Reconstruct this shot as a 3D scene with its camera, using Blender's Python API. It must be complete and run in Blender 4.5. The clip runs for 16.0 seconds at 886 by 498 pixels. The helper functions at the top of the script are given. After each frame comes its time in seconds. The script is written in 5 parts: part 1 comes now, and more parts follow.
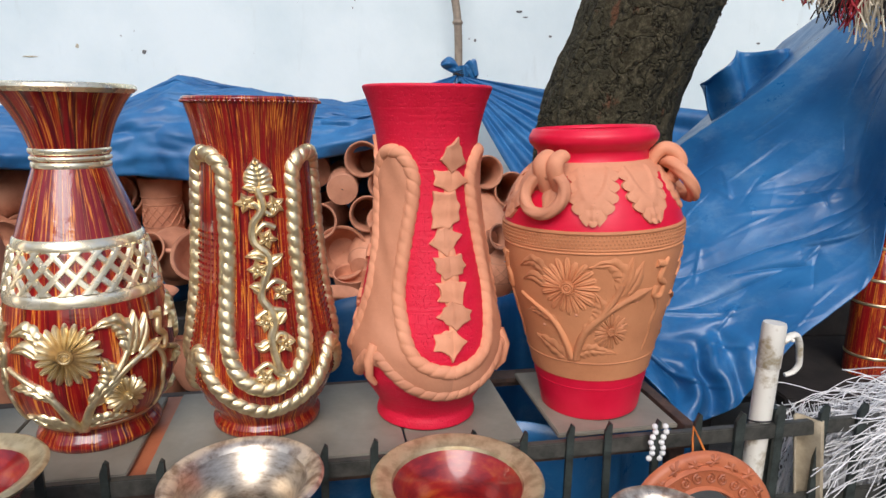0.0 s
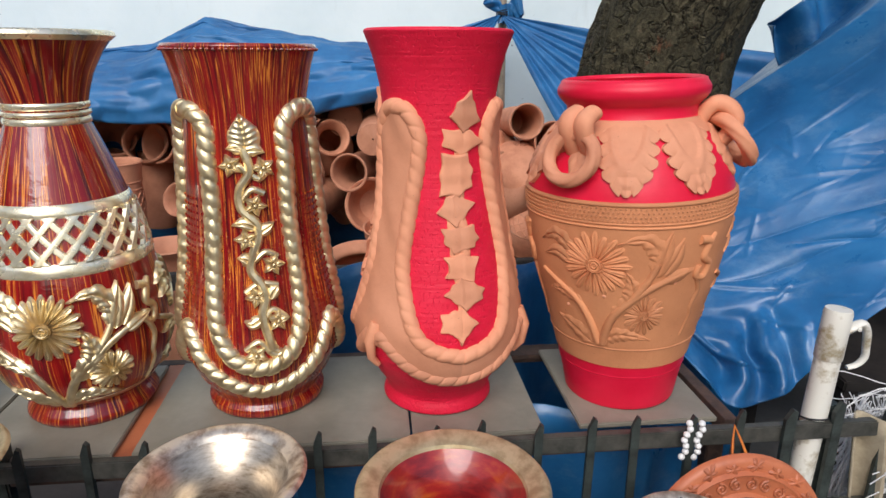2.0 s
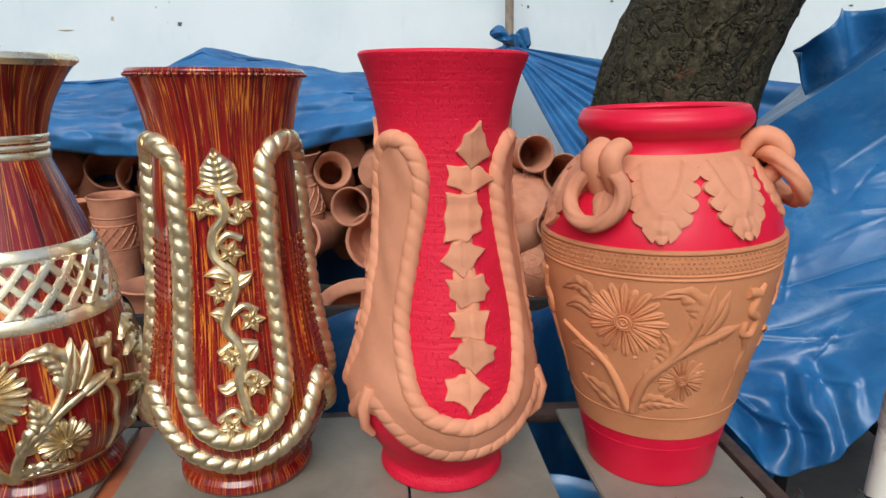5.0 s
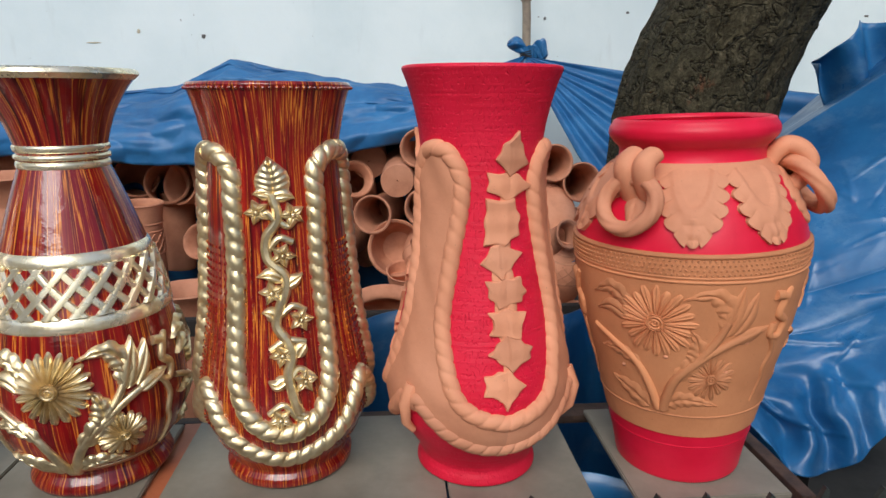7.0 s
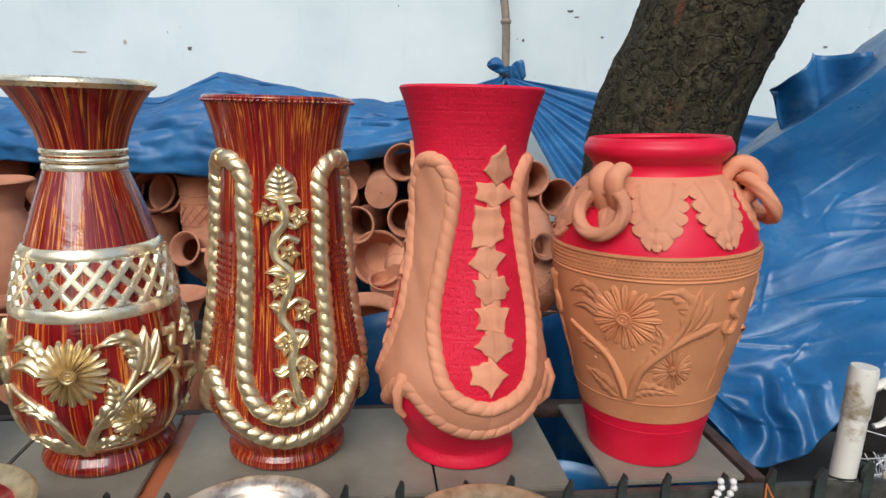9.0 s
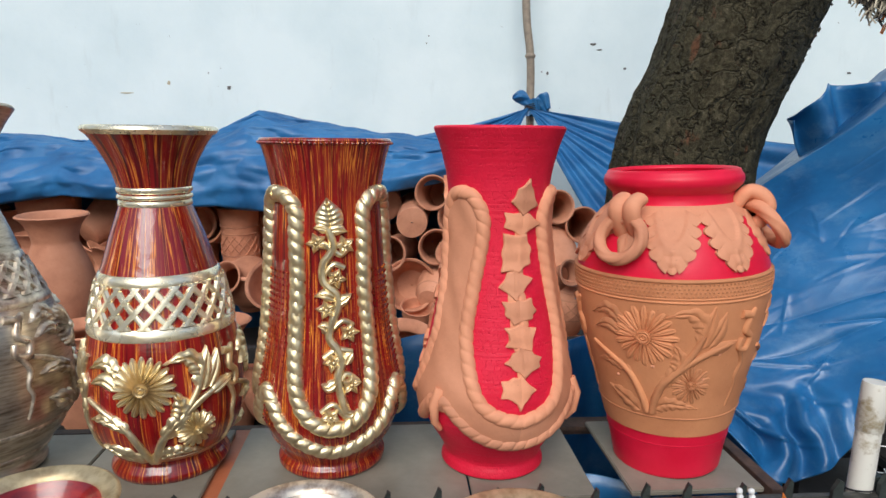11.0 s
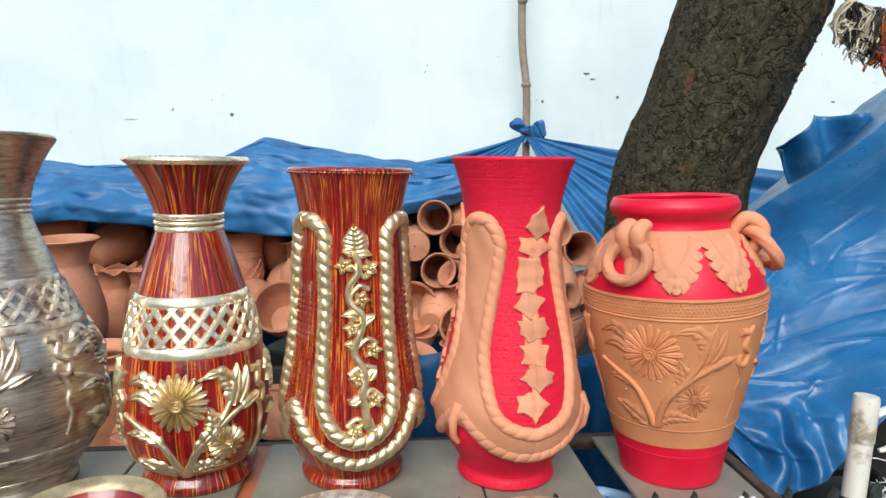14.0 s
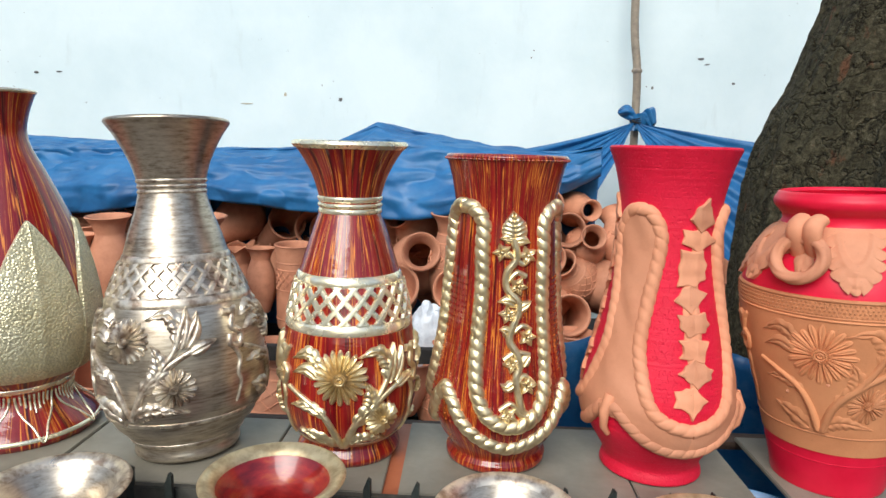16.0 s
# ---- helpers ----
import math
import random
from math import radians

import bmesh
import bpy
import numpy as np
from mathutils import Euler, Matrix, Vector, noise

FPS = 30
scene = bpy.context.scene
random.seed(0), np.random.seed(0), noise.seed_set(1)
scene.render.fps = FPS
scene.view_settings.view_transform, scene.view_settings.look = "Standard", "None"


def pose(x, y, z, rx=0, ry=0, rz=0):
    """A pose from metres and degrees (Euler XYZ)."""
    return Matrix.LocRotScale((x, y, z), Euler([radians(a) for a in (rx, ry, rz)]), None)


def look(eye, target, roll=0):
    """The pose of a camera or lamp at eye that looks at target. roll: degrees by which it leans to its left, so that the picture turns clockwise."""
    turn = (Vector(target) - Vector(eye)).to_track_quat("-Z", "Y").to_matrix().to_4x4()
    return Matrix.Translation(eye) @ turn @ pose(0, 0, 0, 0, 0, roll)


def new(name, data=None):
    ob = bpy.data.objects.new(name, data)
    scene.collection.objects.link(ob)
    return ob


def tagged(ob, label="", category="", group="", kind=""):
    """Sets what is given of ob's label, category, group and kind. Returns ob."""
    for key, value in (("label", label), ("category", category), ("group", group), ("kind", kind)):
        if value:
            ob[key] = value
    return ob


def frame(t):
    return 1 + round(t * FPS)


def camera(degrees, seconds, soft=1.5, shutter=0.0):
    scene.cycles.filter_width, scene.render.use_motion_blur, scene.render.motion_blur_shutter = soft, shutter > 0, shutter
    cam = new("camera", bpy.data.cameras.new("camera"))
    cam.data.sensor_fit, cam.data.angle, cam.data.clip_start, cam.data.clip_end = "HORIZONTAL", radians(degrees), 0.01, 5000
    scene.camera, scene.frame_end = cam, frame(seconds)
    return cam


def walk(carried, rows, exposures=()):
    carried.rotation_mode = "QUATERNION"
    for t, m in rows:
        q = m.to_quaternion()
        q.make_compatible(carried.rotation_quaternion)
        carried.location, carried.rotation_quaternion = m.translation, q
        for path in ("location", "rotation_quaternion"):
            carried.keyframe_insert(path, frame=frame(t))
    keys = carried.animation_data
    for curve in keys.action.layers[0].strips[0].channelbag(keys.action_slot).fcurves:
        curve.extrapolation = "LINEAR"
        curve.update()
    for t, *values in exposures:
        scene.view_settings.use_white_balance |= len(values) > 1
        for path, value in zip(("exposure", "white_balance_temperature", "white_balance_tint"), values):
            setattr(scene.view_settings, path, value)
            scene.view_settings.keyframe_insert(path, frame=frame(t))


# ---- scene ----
cam = camera(69.8, 16.0)
PATH = [
    (0, (-0.08, 0.071, 1.437), (0.059, 2.02, 1.008), 0.6),
    (0.5, (-0.077, 0.111, 1.441), (0.16, 2.037, 0.958), 1.3),
    (1, (-0.054, 0.121, 1.437), (0.111, 2.048, 0.926), 1.3),
    (1.5, (-0.017, 0.136, 1.443), (0.053, 2.065, 0.919), 0.5),
    (2, (-0.009, 0.206, 1.448), (-0.023, 2.115, 0.85), 0.4),
    (2.5, (0.003, 0.297, 1.452), (0.048, 2.238, 0.968), 0.2),
    (3, (0.01, 0.35, 1.447), (0.038, 2.278, 0.917), -0.7),
    (3.5, (-0.005, 0.361, 1.429), (-0.027, 2.288, 0.895), 0.3),
    (6, (-0.014, 0.31, 1.444), (-0.065, 2.251, 0.968), -0.0),
    (6.5, (-0.028, 0.295, 1.444), (-0.097, 2.239, 0.977), 0.1),
    (7, (-0.05, 0.296, 1.442), (-0.116, 2.236, 0.963), 0.2),
    (7.5, (-0.086, 0.286, 1.442), (-0.152, 2.23, 0.976), 1.3),
    (8, (-0.091, 0.255, 1.444), (-0.17, 2.198, 0.974), 0.6),
    (8.5, (-0.083, 0.207, 1.444), (-0.107, 2.154, 0.986), 1.5),
    (8.7, (-0.074, 0.202, 1.442), (-0.061, 2.151, 0.995), 1.6),
    (10.8, (-0.073, 0.109, 1.455), (-0.124, 2.078, 1.108), 0.6),
    (11, (-0.082, 0.098, 1.457), (-0.157, 2.067, 1.114), 0.6),
    (11.5, (-0.086, 0.066, 1.459), (-0.145, 2.044, 1.166), 2.6),
    (12, (-0.081, 0.043, 1.458), (-0.184, 2.018, 1.159), 1.0),
    (12.5, (-0.088, 0.031, 1.465), (-0.208, 2.004, 1.164), 0.8),
    (13, (-0.101, 0.027, 1.461), (-0.144, 2.007, 1.186), 1.9),
    (13.5, (-0.123, 0.032, 1.463), (-0.133, 2.01, 1.171), 1.6),
    (14, (-0.131, 0.022, 1.467), (-0.178, 2.004, 1.198), 0.7),
    (14.5, (-0.147, 0.017, 1.467), (-0.244, 1.995, 1.184), 1.1),
    (15, (-0.188, 0.015, 1.464), (-0.383, 1.983, 1.162), 0.6),
    (15.5, (-0.235, 0.012, 1.466), (-0.49, 1.97, 1.148), 0.7),
    (16, (-0.276, 0.003, 1.467), (-0.567, 1.957, 1.15), 1.6),
]
EXPOSURES = [(0, 0.36), (0.5, 0.66), (1, 0.7), (1.5, 0.58), (2, 0.37), (2.5, 0.38), (3.5, 0.33), (6, 0.23), (7, 0.17), (8.5, 0.23), (11, 0.3), (11.5, 0.35), (12.5, 0.53), (13.5, 0.56), (14, 0.62), (14.5, 0.78), (15, 0.82), (15.5, 0.62), (16, 0.56)]
walk(cam, [(t, look(eye, target, roll)) for t, eye, target, roll in PATH], [(t, stops, 6080 if t < 10 else 6000, 14 if t < 1 else (12 if t < 5 else (10 if t < 10 else (9 if t < 14 else 6)))) for t, stops in EXPOSURES])

# ---- world and light ----
world = bpy.data.worlds.new("sky")
scene.world = world
world.use_nodes = True
wn = world.node_tree
sky = wn.nodes.new("ShaderNodeTexSky")
sky.sky_type = "NISHITA"
sky.sun_disc = False
sky.sun_elevation, sky.sun_rotation = radians(42), radians(188)
sky.air_density, sky.dust_density = 1.2, 3.0
wn.links.new(sky.outputs[0], wn.nodes["Background"].inputs[0])
wn.nodes["Background"].inputs[1].default_value = 0.095
sun = new("sun", bpy.data.lights.new("sun", "SUN"))
sun.data.energy, sun.data.angle, sun.data.color = 1.9, radians(42), (1.0, 0.95, 0.88)
sun.matrix_world = look((-0.7, -3.9, 5.2), (0, 1.0, 0.8))


# ---- materials ----
def shader(name, rough=0.5, metal=0.0, coat=0.0, spec=0.5):
    m = bpy.data.materials.new(name)
    m.use_nodes = True
    b = m.node_tree.nodes["Principled BSDF"]
    b.inputs["Roughness"].default_value = rough
    b.inputs["Metallic"].default_value = metal
    b.inputs["Coat Weight"].default_value = coat
    b.inputs["Specular IOR Level"].default_value = spec
    b.inputs["Coat Roughness"].default_value = 0.08
    return m, m.node_tree, b


def node(nt, kind, **values):
    n = nt.nodes.new("ShaderNode" + kind)
    for k, v in values.items():
        n.inputs[k].default_value = v
    return n


def coords(nt, scale=(1, 1, 1)):
    tc = nt.nodes.new("ShaderNodeTexCoord")
    mp = nt.nodes.new("ShaderNodeMapping")
    mp.inputs["Scale"].default_value = scale
    nt.links.new(tc.outputs["Object"], mp.inputs[0])
    return mp.outputs[0]


def noise_tex(nt, vec, scale, detail=4.0, rough=0.6):
    n = node(nt, "TexNoise", Scale=scale, Detail=detail, Roughness=rough)
    nt.links.new(vec, n.inputs["Vector"])
    return n.outputs["Fac"]


def ramp(nt, fac, stops):
    r = nt.nodes.new("ShaderNodeValToRGB")
    e = r.color_ramp.elements
    while len(e) < len(stops):
        e.new(0.5)
    for el, (p, c) in zip(e, stops):
        el.position, el.color = p, (*c, 1) if len(c) == 3 else (c[0], c[0], c[0], 1)
    nt.links.new(fac, r.inputs[0])
    return r.outputs[0]


def mix(nt, fac, a, b, how="MIX"):
    m = nt.nodes.new("ShaderNodeMix")
    m.data_type, m.blend_type = "RGBA", how
    for sock, v in ((m.inputs[0], fac), (m.inputs[6], a), (m.inputs[7], b)):
        if isinstance(v, (int, float)):
            sock.default_value = v
        elif isinstance(v, tuple):
            sock.default_value = (*v, 1)
        else:
            nt.links.new(v, sock)
    return m.outputs[2]


def bump(nt, b, height, strength=0.3, distance=0.002):
    n = nt.nodes.new("ShaderNodeBump")
    n.inputs["Strength"].default_value, n.inputs["Distance"].default_value = strength, distance
    nt.links.new(height, n.inputs["Height"])
    nt.links.new(n.outputs[0], b.inputs["Normal"])


def polar(nt, around, up):
    """Texture coordinates that wrap round an upright pot: angle, height, radius."""
    tc = nt.nodes.new("ShaderNodeTexCoord")
    sp = nt.nodes.new("ShaderNodeSeparateXYZ")
    nt.links.new(tc.outputs["Object"], sp.inputs[0])
    at = nt.nodes.new("ShaderNodeMath")
    at.operation = "ARCTAN2"
    nt.links.new(sp.outputs[0], at.inputs[0])
    neg = nt.nodes.new("ShaderNodeMath")
    neg.operation = "MULTIPLY"
    neg.inputs[1].default_value = -1
    nt.links.new(sp.outputs[1], neg.inputs[0])
    nt.links.new(neg.outputs[0], at.inputs[1])
    cb = nt.nodes.new("ShaderNodeCombineXYZ")
    for i, (src, k) in enumerate(((at.outputs[0], around), (sp.outputs[2], up))):
        mu = nt.nodes.new("ShaderNodeMath")
        mu.operation = "MULTIPLY"
        mu.inputs[1].default_value = k
        nt.links.new(src, mu.inputs[0])
        nt.links.new(mu.outputs[0], cb.inputs[i])
    return cb.outputs[0]


def make_woodgrain(name, around=17.0, up=4.0):
    m, nt, b = shader(name, 0.35, 0, 1.0, 0.2)
    b.inputs["Coat Roughness"].default_value = 0.06
    b.inputs["Coat IOR"].default_value = 1.55
    f1 = noise_tex(nt, polar(nt, around * 0.62, up * 0.6), 1.0, 3, 0.55)
    f2 = noise_tex(nt, polar(nt, around * 0.80, up * 0.55), 1.0, 2.0, 0.5)
    f3 = noise_tex(nt, polar(nt, around * 1.9, up * 1.2), 1.0, 1.5, 0.5)
    broken = noise_tex(nt, polar(nt, around * 0.4, up * 2.2), 1.0, 3, 0.6)
    base = ramp(nt, f1, [(0.36, (0.060, 0.002, 0.004)), (0.46, (0.19, 0.004, 0.006)), (0.56, (0.25, 0.006, 0.007)), (0.70, (0.34, 0.020, 0.008))])
    streak = ramp(nt, f2, [(0.520, (0.0,)), (0.532, (1.0,)), (0.556, (0.9,)), (0.568, (0.0,))])
    thin = ramp(nt, f3, [(0.575, (0.0,)), (0.585, (0.35,)), (0.597, (0.3,)), (0.607, (0.0,))])
    keep = ramp(nt, broken, [(0.36, (0.15,)), (0.50, (1.0,))])
    lines = mix(nt, 1.0, streak, thin, "LIGHTEN")
    col = mix(nt, mix(nt, 1.0, lines, keep, "MULTIPLY"), base, (0.72, 0.235, 0.028))
    nt.links.new(col, b.inputs["Base Color"])
    v = coords(nt)
    n = nt.nodes.new("ShaderNodeBump")
    n.inputs["Strength"].default_value, n.inputs["Distance"].default_value = 0.30, 0.004
    nt.links.new(mix(nt, 0.4, noise_tex(nt, polar(nt, 4.0, 60.0), 1.0, 4), noise_tex(nt, v, 45, 3)), n.inputs["Height"])
    nt.links.new(n.outputs[0], b.inputs["Normal"])
    nt.links.new(n.outputs[0], b.inputs["Coat Normal"])
    return m


wood_red = make_woodgrain("lacquered_woodgrain_red", 13.0, 4.0)
wood_fine = make_woodgrain("lacquered_woodgrain_fine", 24.0, 6.0)


def make_metal(name, bright, dark, rough, grime, metal=0.6):
    m, nt, b = shader(name, rough, metal)
    v = coords(nt)
    f = noise_tex(nt, v, 45, 4)
    col = mix(nt, ramp(nt, f, [(0.35, (0.0,)), (0.6, (1.0,))]), dark, bright)
    nt.links.new(col, b.inputs["Base Color"])
    nt.links.new(ramp(nt, noise_tex(nt, v, 25, 3), [(0.3, (rough - 0.08,)), (0.7, (rough + grime,))]), b.inputs["Roughness"])
    bump(nt, b, noise_tex(nt, v, 110, 3), 0.12, 0.001)
    return m


gold = make_metal("gold_paint", (0.88, 0.75, 0.47), (0.68, 0.53, 0.29), 0.36, 0.10, 0.88)
bright_gold = make_metal("polished_gold_paint", (0.97, 0.91, 0.70), (0.88, 0.77, 0.50), 0.24, 0.1, 0.72)


def make_silver():
    m, nt, b = shader("antiqued_silver_paint", 0.31, 0.82)
    tc = polar(nt, 3.0, 150.0)
    brush = noise_tex(nt, tc, 1.0, 5, 0.7)
    big = noise_tex(nt, coords(nt, (1, 1, 2.2)), 9, 4, 0.6)
    fac = mix(nt, 0.38, brush, big)
    col = ramp(nt, fac, [(0.30, (0.07, 0.05, 0.035)), (0.41, (0.32, 0.255, 0.19)), (0.51, (0.53, 0.455, 0.355)), (0.66, (0.72, 0.645, 0.525))])
    nt.links.new(col, b.inputs["Base Color"])
    bump(nt, b, brush, 0.14, 0.0012)
    return m


silver = make_silver()
dull_gold = make_metal("rubbed_dull_gold", (0.60, 0.50, 0.30), (0.38, 0.29, 0.16), 0.40, 0.12, 0.6)


def make_crimson():
    m, nt, b = shader("smeared_crimson_lacquer", 0.3, 0, 0.8, 0.4)
    v = coords(nt)
    col = ramp(nt, noise_tex(nt, coords(nt, (1, 1, 3)), 14, 5, 0.6), [(0.34, (0.13, 0.005, 0.007)), (0.52, (0.30, 0.014, 0.010)), (0.66, (0.42, 0.075, 0.014))])
    nt.links.new(col, b.inputs["Base Color"])
    bump(nt, b, noise_tex(nt, v, 40, 3), 0.2, 0.003)
    return m


crimson = make_crimson()
silver_relief = make_metal("rubbed_silver_relief", (0.78, 0.70, 0.57), (0.30, 0.22, 0.16), 0.33, 0.15, 0.75)


def make_clay(name, light, mid, dark, rough=0.75, dots=0.0, grain=0.3):
    m, nt, b = shader(name, rough)
    v = coords(nt)
    f = noise_tex(nt, v, 9, 5, 0.62)
    g = noise_tex(nt, v, 120, 4, 0.6)
    col = ramp(nt, f, [(0.3, dark), (0.5, mid), (0.72, light)])
    oi = nt.nodes.new("ShaderNodeObjectInfo")
    hs = nt.nodes.new("ShaderNodeHueSaturation")
    mr = nt.nodes.new("ShaderNodeMapRange")
    mr.inputs[3].default_value, mr.inputs[4].default_value = 0.8, 1.15
    nt.links.new(oi.outputs["Random"], mr.inputs[0])
    nt.links.new(mr.outputs[0], hs.inputs["Value"])
    nt.links.new(col, hs.inputs["Color"])
    speck = ramp(nt, noise_tex(nt, v, 260, 2), [(0.22, (0.6,)), (0.30, (1.0,))])
    nt.links.new(mix(nt, 1.0, hs.outputs[0], speck, "MULTIPLY"), b.inputs["Base Color"])
    h = mix(nt, 0.5, f, g)
    bump(nt, b, h, grain, 0.003)
    return m


clay = make_clay("raw_terracotta", (0.72, 0.325, 0.185), (0.66, 0.285, 0.155), (0.56, 0.225, 0.12))
clay_warm = make_clay("warm_terracotta", (0.66, 0.285, 0.125), (0.60, 0.245, 0.105), (0.51, 0.20, 0.082), grain=0.5)
clay_pink = make_clay("dusty_terracotta", (0.64, 0.300, 0.180), (0.54, 0.235, 0.130), (0.38, 0.145, 0.078), 0.8)
clay_dark = make_clay("carved_terracotta", (0.50, 0.165, 0.072), (0.42, 0.125, 0.053), (0.29, 0.08, 0.036), 0.5)


def make_red_paint(name, rough, deep):
    m, nt, b = shader(name, rough, 0, 0, 0.35)
    v = coords(nt)
    f = noise_tex(nt, v, 14, 5)
    rings = noise_tex(nt, polar(nt, 0.8, 170.0), 1.0, 3, 0.5)
    col = ramp(nt, f, [(0.3, (0.62, 0.006, 0.032)), (0.7, (0.74, 0.012, 0.050))])
    nt.links.new(col, b.inputs["Base Color"])
    # rows of small combed nicks round the pot
    nick = noise_tex(nt, polar(nt, 26.0, 95.0), 1.6, 1, 0.3)
    h = mix(nt, 0.45, rings, ramp(nt, nick, [(0.30, (0.0,)), (0.42, (1.0,))]))
    bump(nt, b, h, deep, 0.0035)
    return m


red_paint = make_red_paint("matt_red_paint", 0.52, 0.6)
red_smooth = make_red_paint("smooth_red_paint", 0.40, 0.07)


def make_tarp(name, crumple, shine, haze):
    m, nt, b = shader(name, 0.4, 0, 0, 0.55)
    v = coords(nt)
    f = noise_tex(nt, v, 4, 6, 0.65)
    col = ramp(nt, f, [(0.28, (0.009, 0.070, 0.195)), (0.5, (0.016, 0.120, 0.30)), (0.72, (0.032, 0.175, 0.39))])
    # chalky rubbed scuffs, made stronger to paint in a pale hazy sheen
    scuff_haze = ramp(nt, noise_tex(nt, coords(nt, (1, 1, 1.6)), 7, 8, 0.75), [(0.52, (0.0,)), (0.74, (haze,))])
    nt.links.new(mix(nt, scuff_haze, col, (0.22, 0.36, 0.50)), b.inputs["Base Color"])
    n = nt.nodes.new("ShaderNodeTexNoise")
    n.noise_type = "RIDGED_MULTIFRACTAL"
    n.inputs["Scale"].default_value, n.inputs["Detail"].default_value, n.inputs["Roughness"].default_value = 5.0, 5.0, 0.6
    nt.links.new(v, n.inputs["Vector"])
    # crumpled patches with crisp ridges
    r2 = nt.nodes.new("ShaderNodeTexNoise")
    r2.noise_type = "RIDGED_MULTIFRACTAL"
    r2.inputs["Scale"].default_value, r2.inputs["Detail"].default_value, r2.inputs["Roughness"].default_value = 13.0, 4.0, 0.55
    nt.links.new(v, r2.inputs["Vector"])
    where = ramp(nt, noise_tex(nt, v, 3.2, 4), [(0.48, (0.03,)), (0.64, (1.0,))])
    h = mix(nt, 0.22, mix(nt, 1.0, r2.outputs["Fac"], where, "MULTIPLY"), n.outputs["Fac"])
    h = mix(nt, 0.06, h, noise_tex(nt, v, 60, 5, 0.6))
    bump(nt, b, h, crumple, 0.012)
    nt.links.new(ramp(nt, noise_tex(nt, v, 9, 6, 0.7), [(0.35, (shine,)), (0.65, (shine + 0.2,))]), b.inputs["Roughness"])
    return m


tarp_blue = make_tarp("blue_tarpaulin", 0.55, 0.27, 0.34)
tarp_soft = make_tarp("worn_blue_tarpaulin", 0.22, 0.42, 0.10)


def make_plain(name, light, dark, rough=0.5, metal=0.0, scale=20.0, strength=0.2, dist=0.002, split=(0.35, 0.65)):
    m, nt, b = shader(name, rough, metal)
    v = coords(nt)
    col = ramp(nt, noise_tex(nt, v, scale, 5, 0.65), [(split[0], dark), (split[1], light)])
    nt.links.new(col, b.inputs["Base Color"])
    bump(nt, b, noise_tex(nt, v, scale * 4, 4), strength, dist)
    return m


tile_mat = make_plain("worn_grey_tile", (0.265, 0.243, 0.192), (0.18, 0.165, 0.128), 0.42, 0, 7, 0.1)
iron = make_plain("green_black_iron", (0.055, 0.07, 0.062), (0.022, 0.026, 0.024), 0.5, 0.2, 40, 0.35)
iron_rail = make_plain("worn_grey_green_rail", (0.095, 0.092, 0.078), (0.032, 0.034, 0.029), 0.5, 0.2, 22, 0.35)
rust = make_plain("rusty_angle_iron", (0.11, 0.065, 0.045), (0.045, 0.03, 0.025), 0.7, 0.1, 30, 0.4)
pvc = make_plain("stained_white_pipe", (0.70, 0.68, 0.60), (0.36, 0.30, 0.19), 0.45, 0, 26, 0.15, 0.001, (0.36, 0.50))
bamboo = make_plain("weathered_bamboo", (0.33, 0.27, 0.20), (0.20, 0.16, 0.12), 0.6, 0, 18, 0.3)
cane_dark = make_plain("black_twine", (0.02, 0.02, 0.022), (0.008, 0.008, 0.01), 0.7, 0, 30)
white_wool = make_plain("white_fringe_yarn", (0.86, 0.86, 0.85), (0.70, 0.70, 0.70), 0.7, 0, 60)
cream_wool = make_plain("cream_tassel_yarn", (0.62, 0.56, 0.42), (0.42, 0.37, 0.27), 0.8, 0, 60)
dark_wool = make_plain("dark_tassel_yarn", (0.05, 0.04, 0.035), (0.02, 0.018, 0.016), 0.8, 0, 60)
red_wool = make_plain("red_tassel_yarn", (0.45, 0.03, 0.04), (0.25, 0.015, 0.02), 0.7, 0, 60)
orange_wool = make_plain("orange_yarn", (0.70, 0.22, 0.03), (0.45, 0.12, 0.02), 0.8, 0, 60)
bead_white = make_plain("white_beads", (0.80, 0.80, 0.78), (0.7, 0.7, 0.68), 0.25, 0, 30)
polythene = make_plain("white_plastic_bag", (0.72, 0.75, 0.78), (0.55, 0.58, 0.62), 0.35, 0, 30, 0.5, 0.004)
cloth_buff = make_plain("buff_cloth", (0.42, 0.36, 0.25), (0.30, 0.25, 0.17), 0.85, 0, 40)
plank = make_plain("dark_shelf_board", (0.026, 0.021, 0.018), (0.011, 0.010, 0.009), 0.75, 0, 15, 0.3)
mirror_mat, _nt, _b = shader("mirror_glass", 0.04, 1.0)
_b.inputs["Base Color"].default_value = (0.72, 0.76, 0.76, 1)


def make_wall():
    m, nt, b = shader("whitewashed_plaster", 0.75)
    v = coords(nt)
    f = noise_tex(nt, v, 1.3, 6, 0.6)
    g = noise_tex(nt, coords(nt, (3, 3, 0.7)), 2.5, 6, 0.65)
    col = ramp(nt, f, [(0.3, (0.62, 0.73, 0.75)), (0.6, (0.72, 0.815, 0.825))])
    col = mix(nt, ramp(nt, g, [(0.60, (0.0,)), (0.74, (0.3,))]), col, (0.50, 0.56, 0.55))
    spots = ramp(nt, noise_tex(nt, v, 26, 3, 0.5), [(0.745, (0.0,)), (0.775, (0.8,))])
    nt.links.new(mix(nt, spots, col, (0.16, 0.16, 0.15)), b.inputs["Base Color"])
    bump(nt, b, noise_tex(nt, v, 7, 6, 0.6), 0.25, 0.01)
    return m


wall_mat = make_wall()


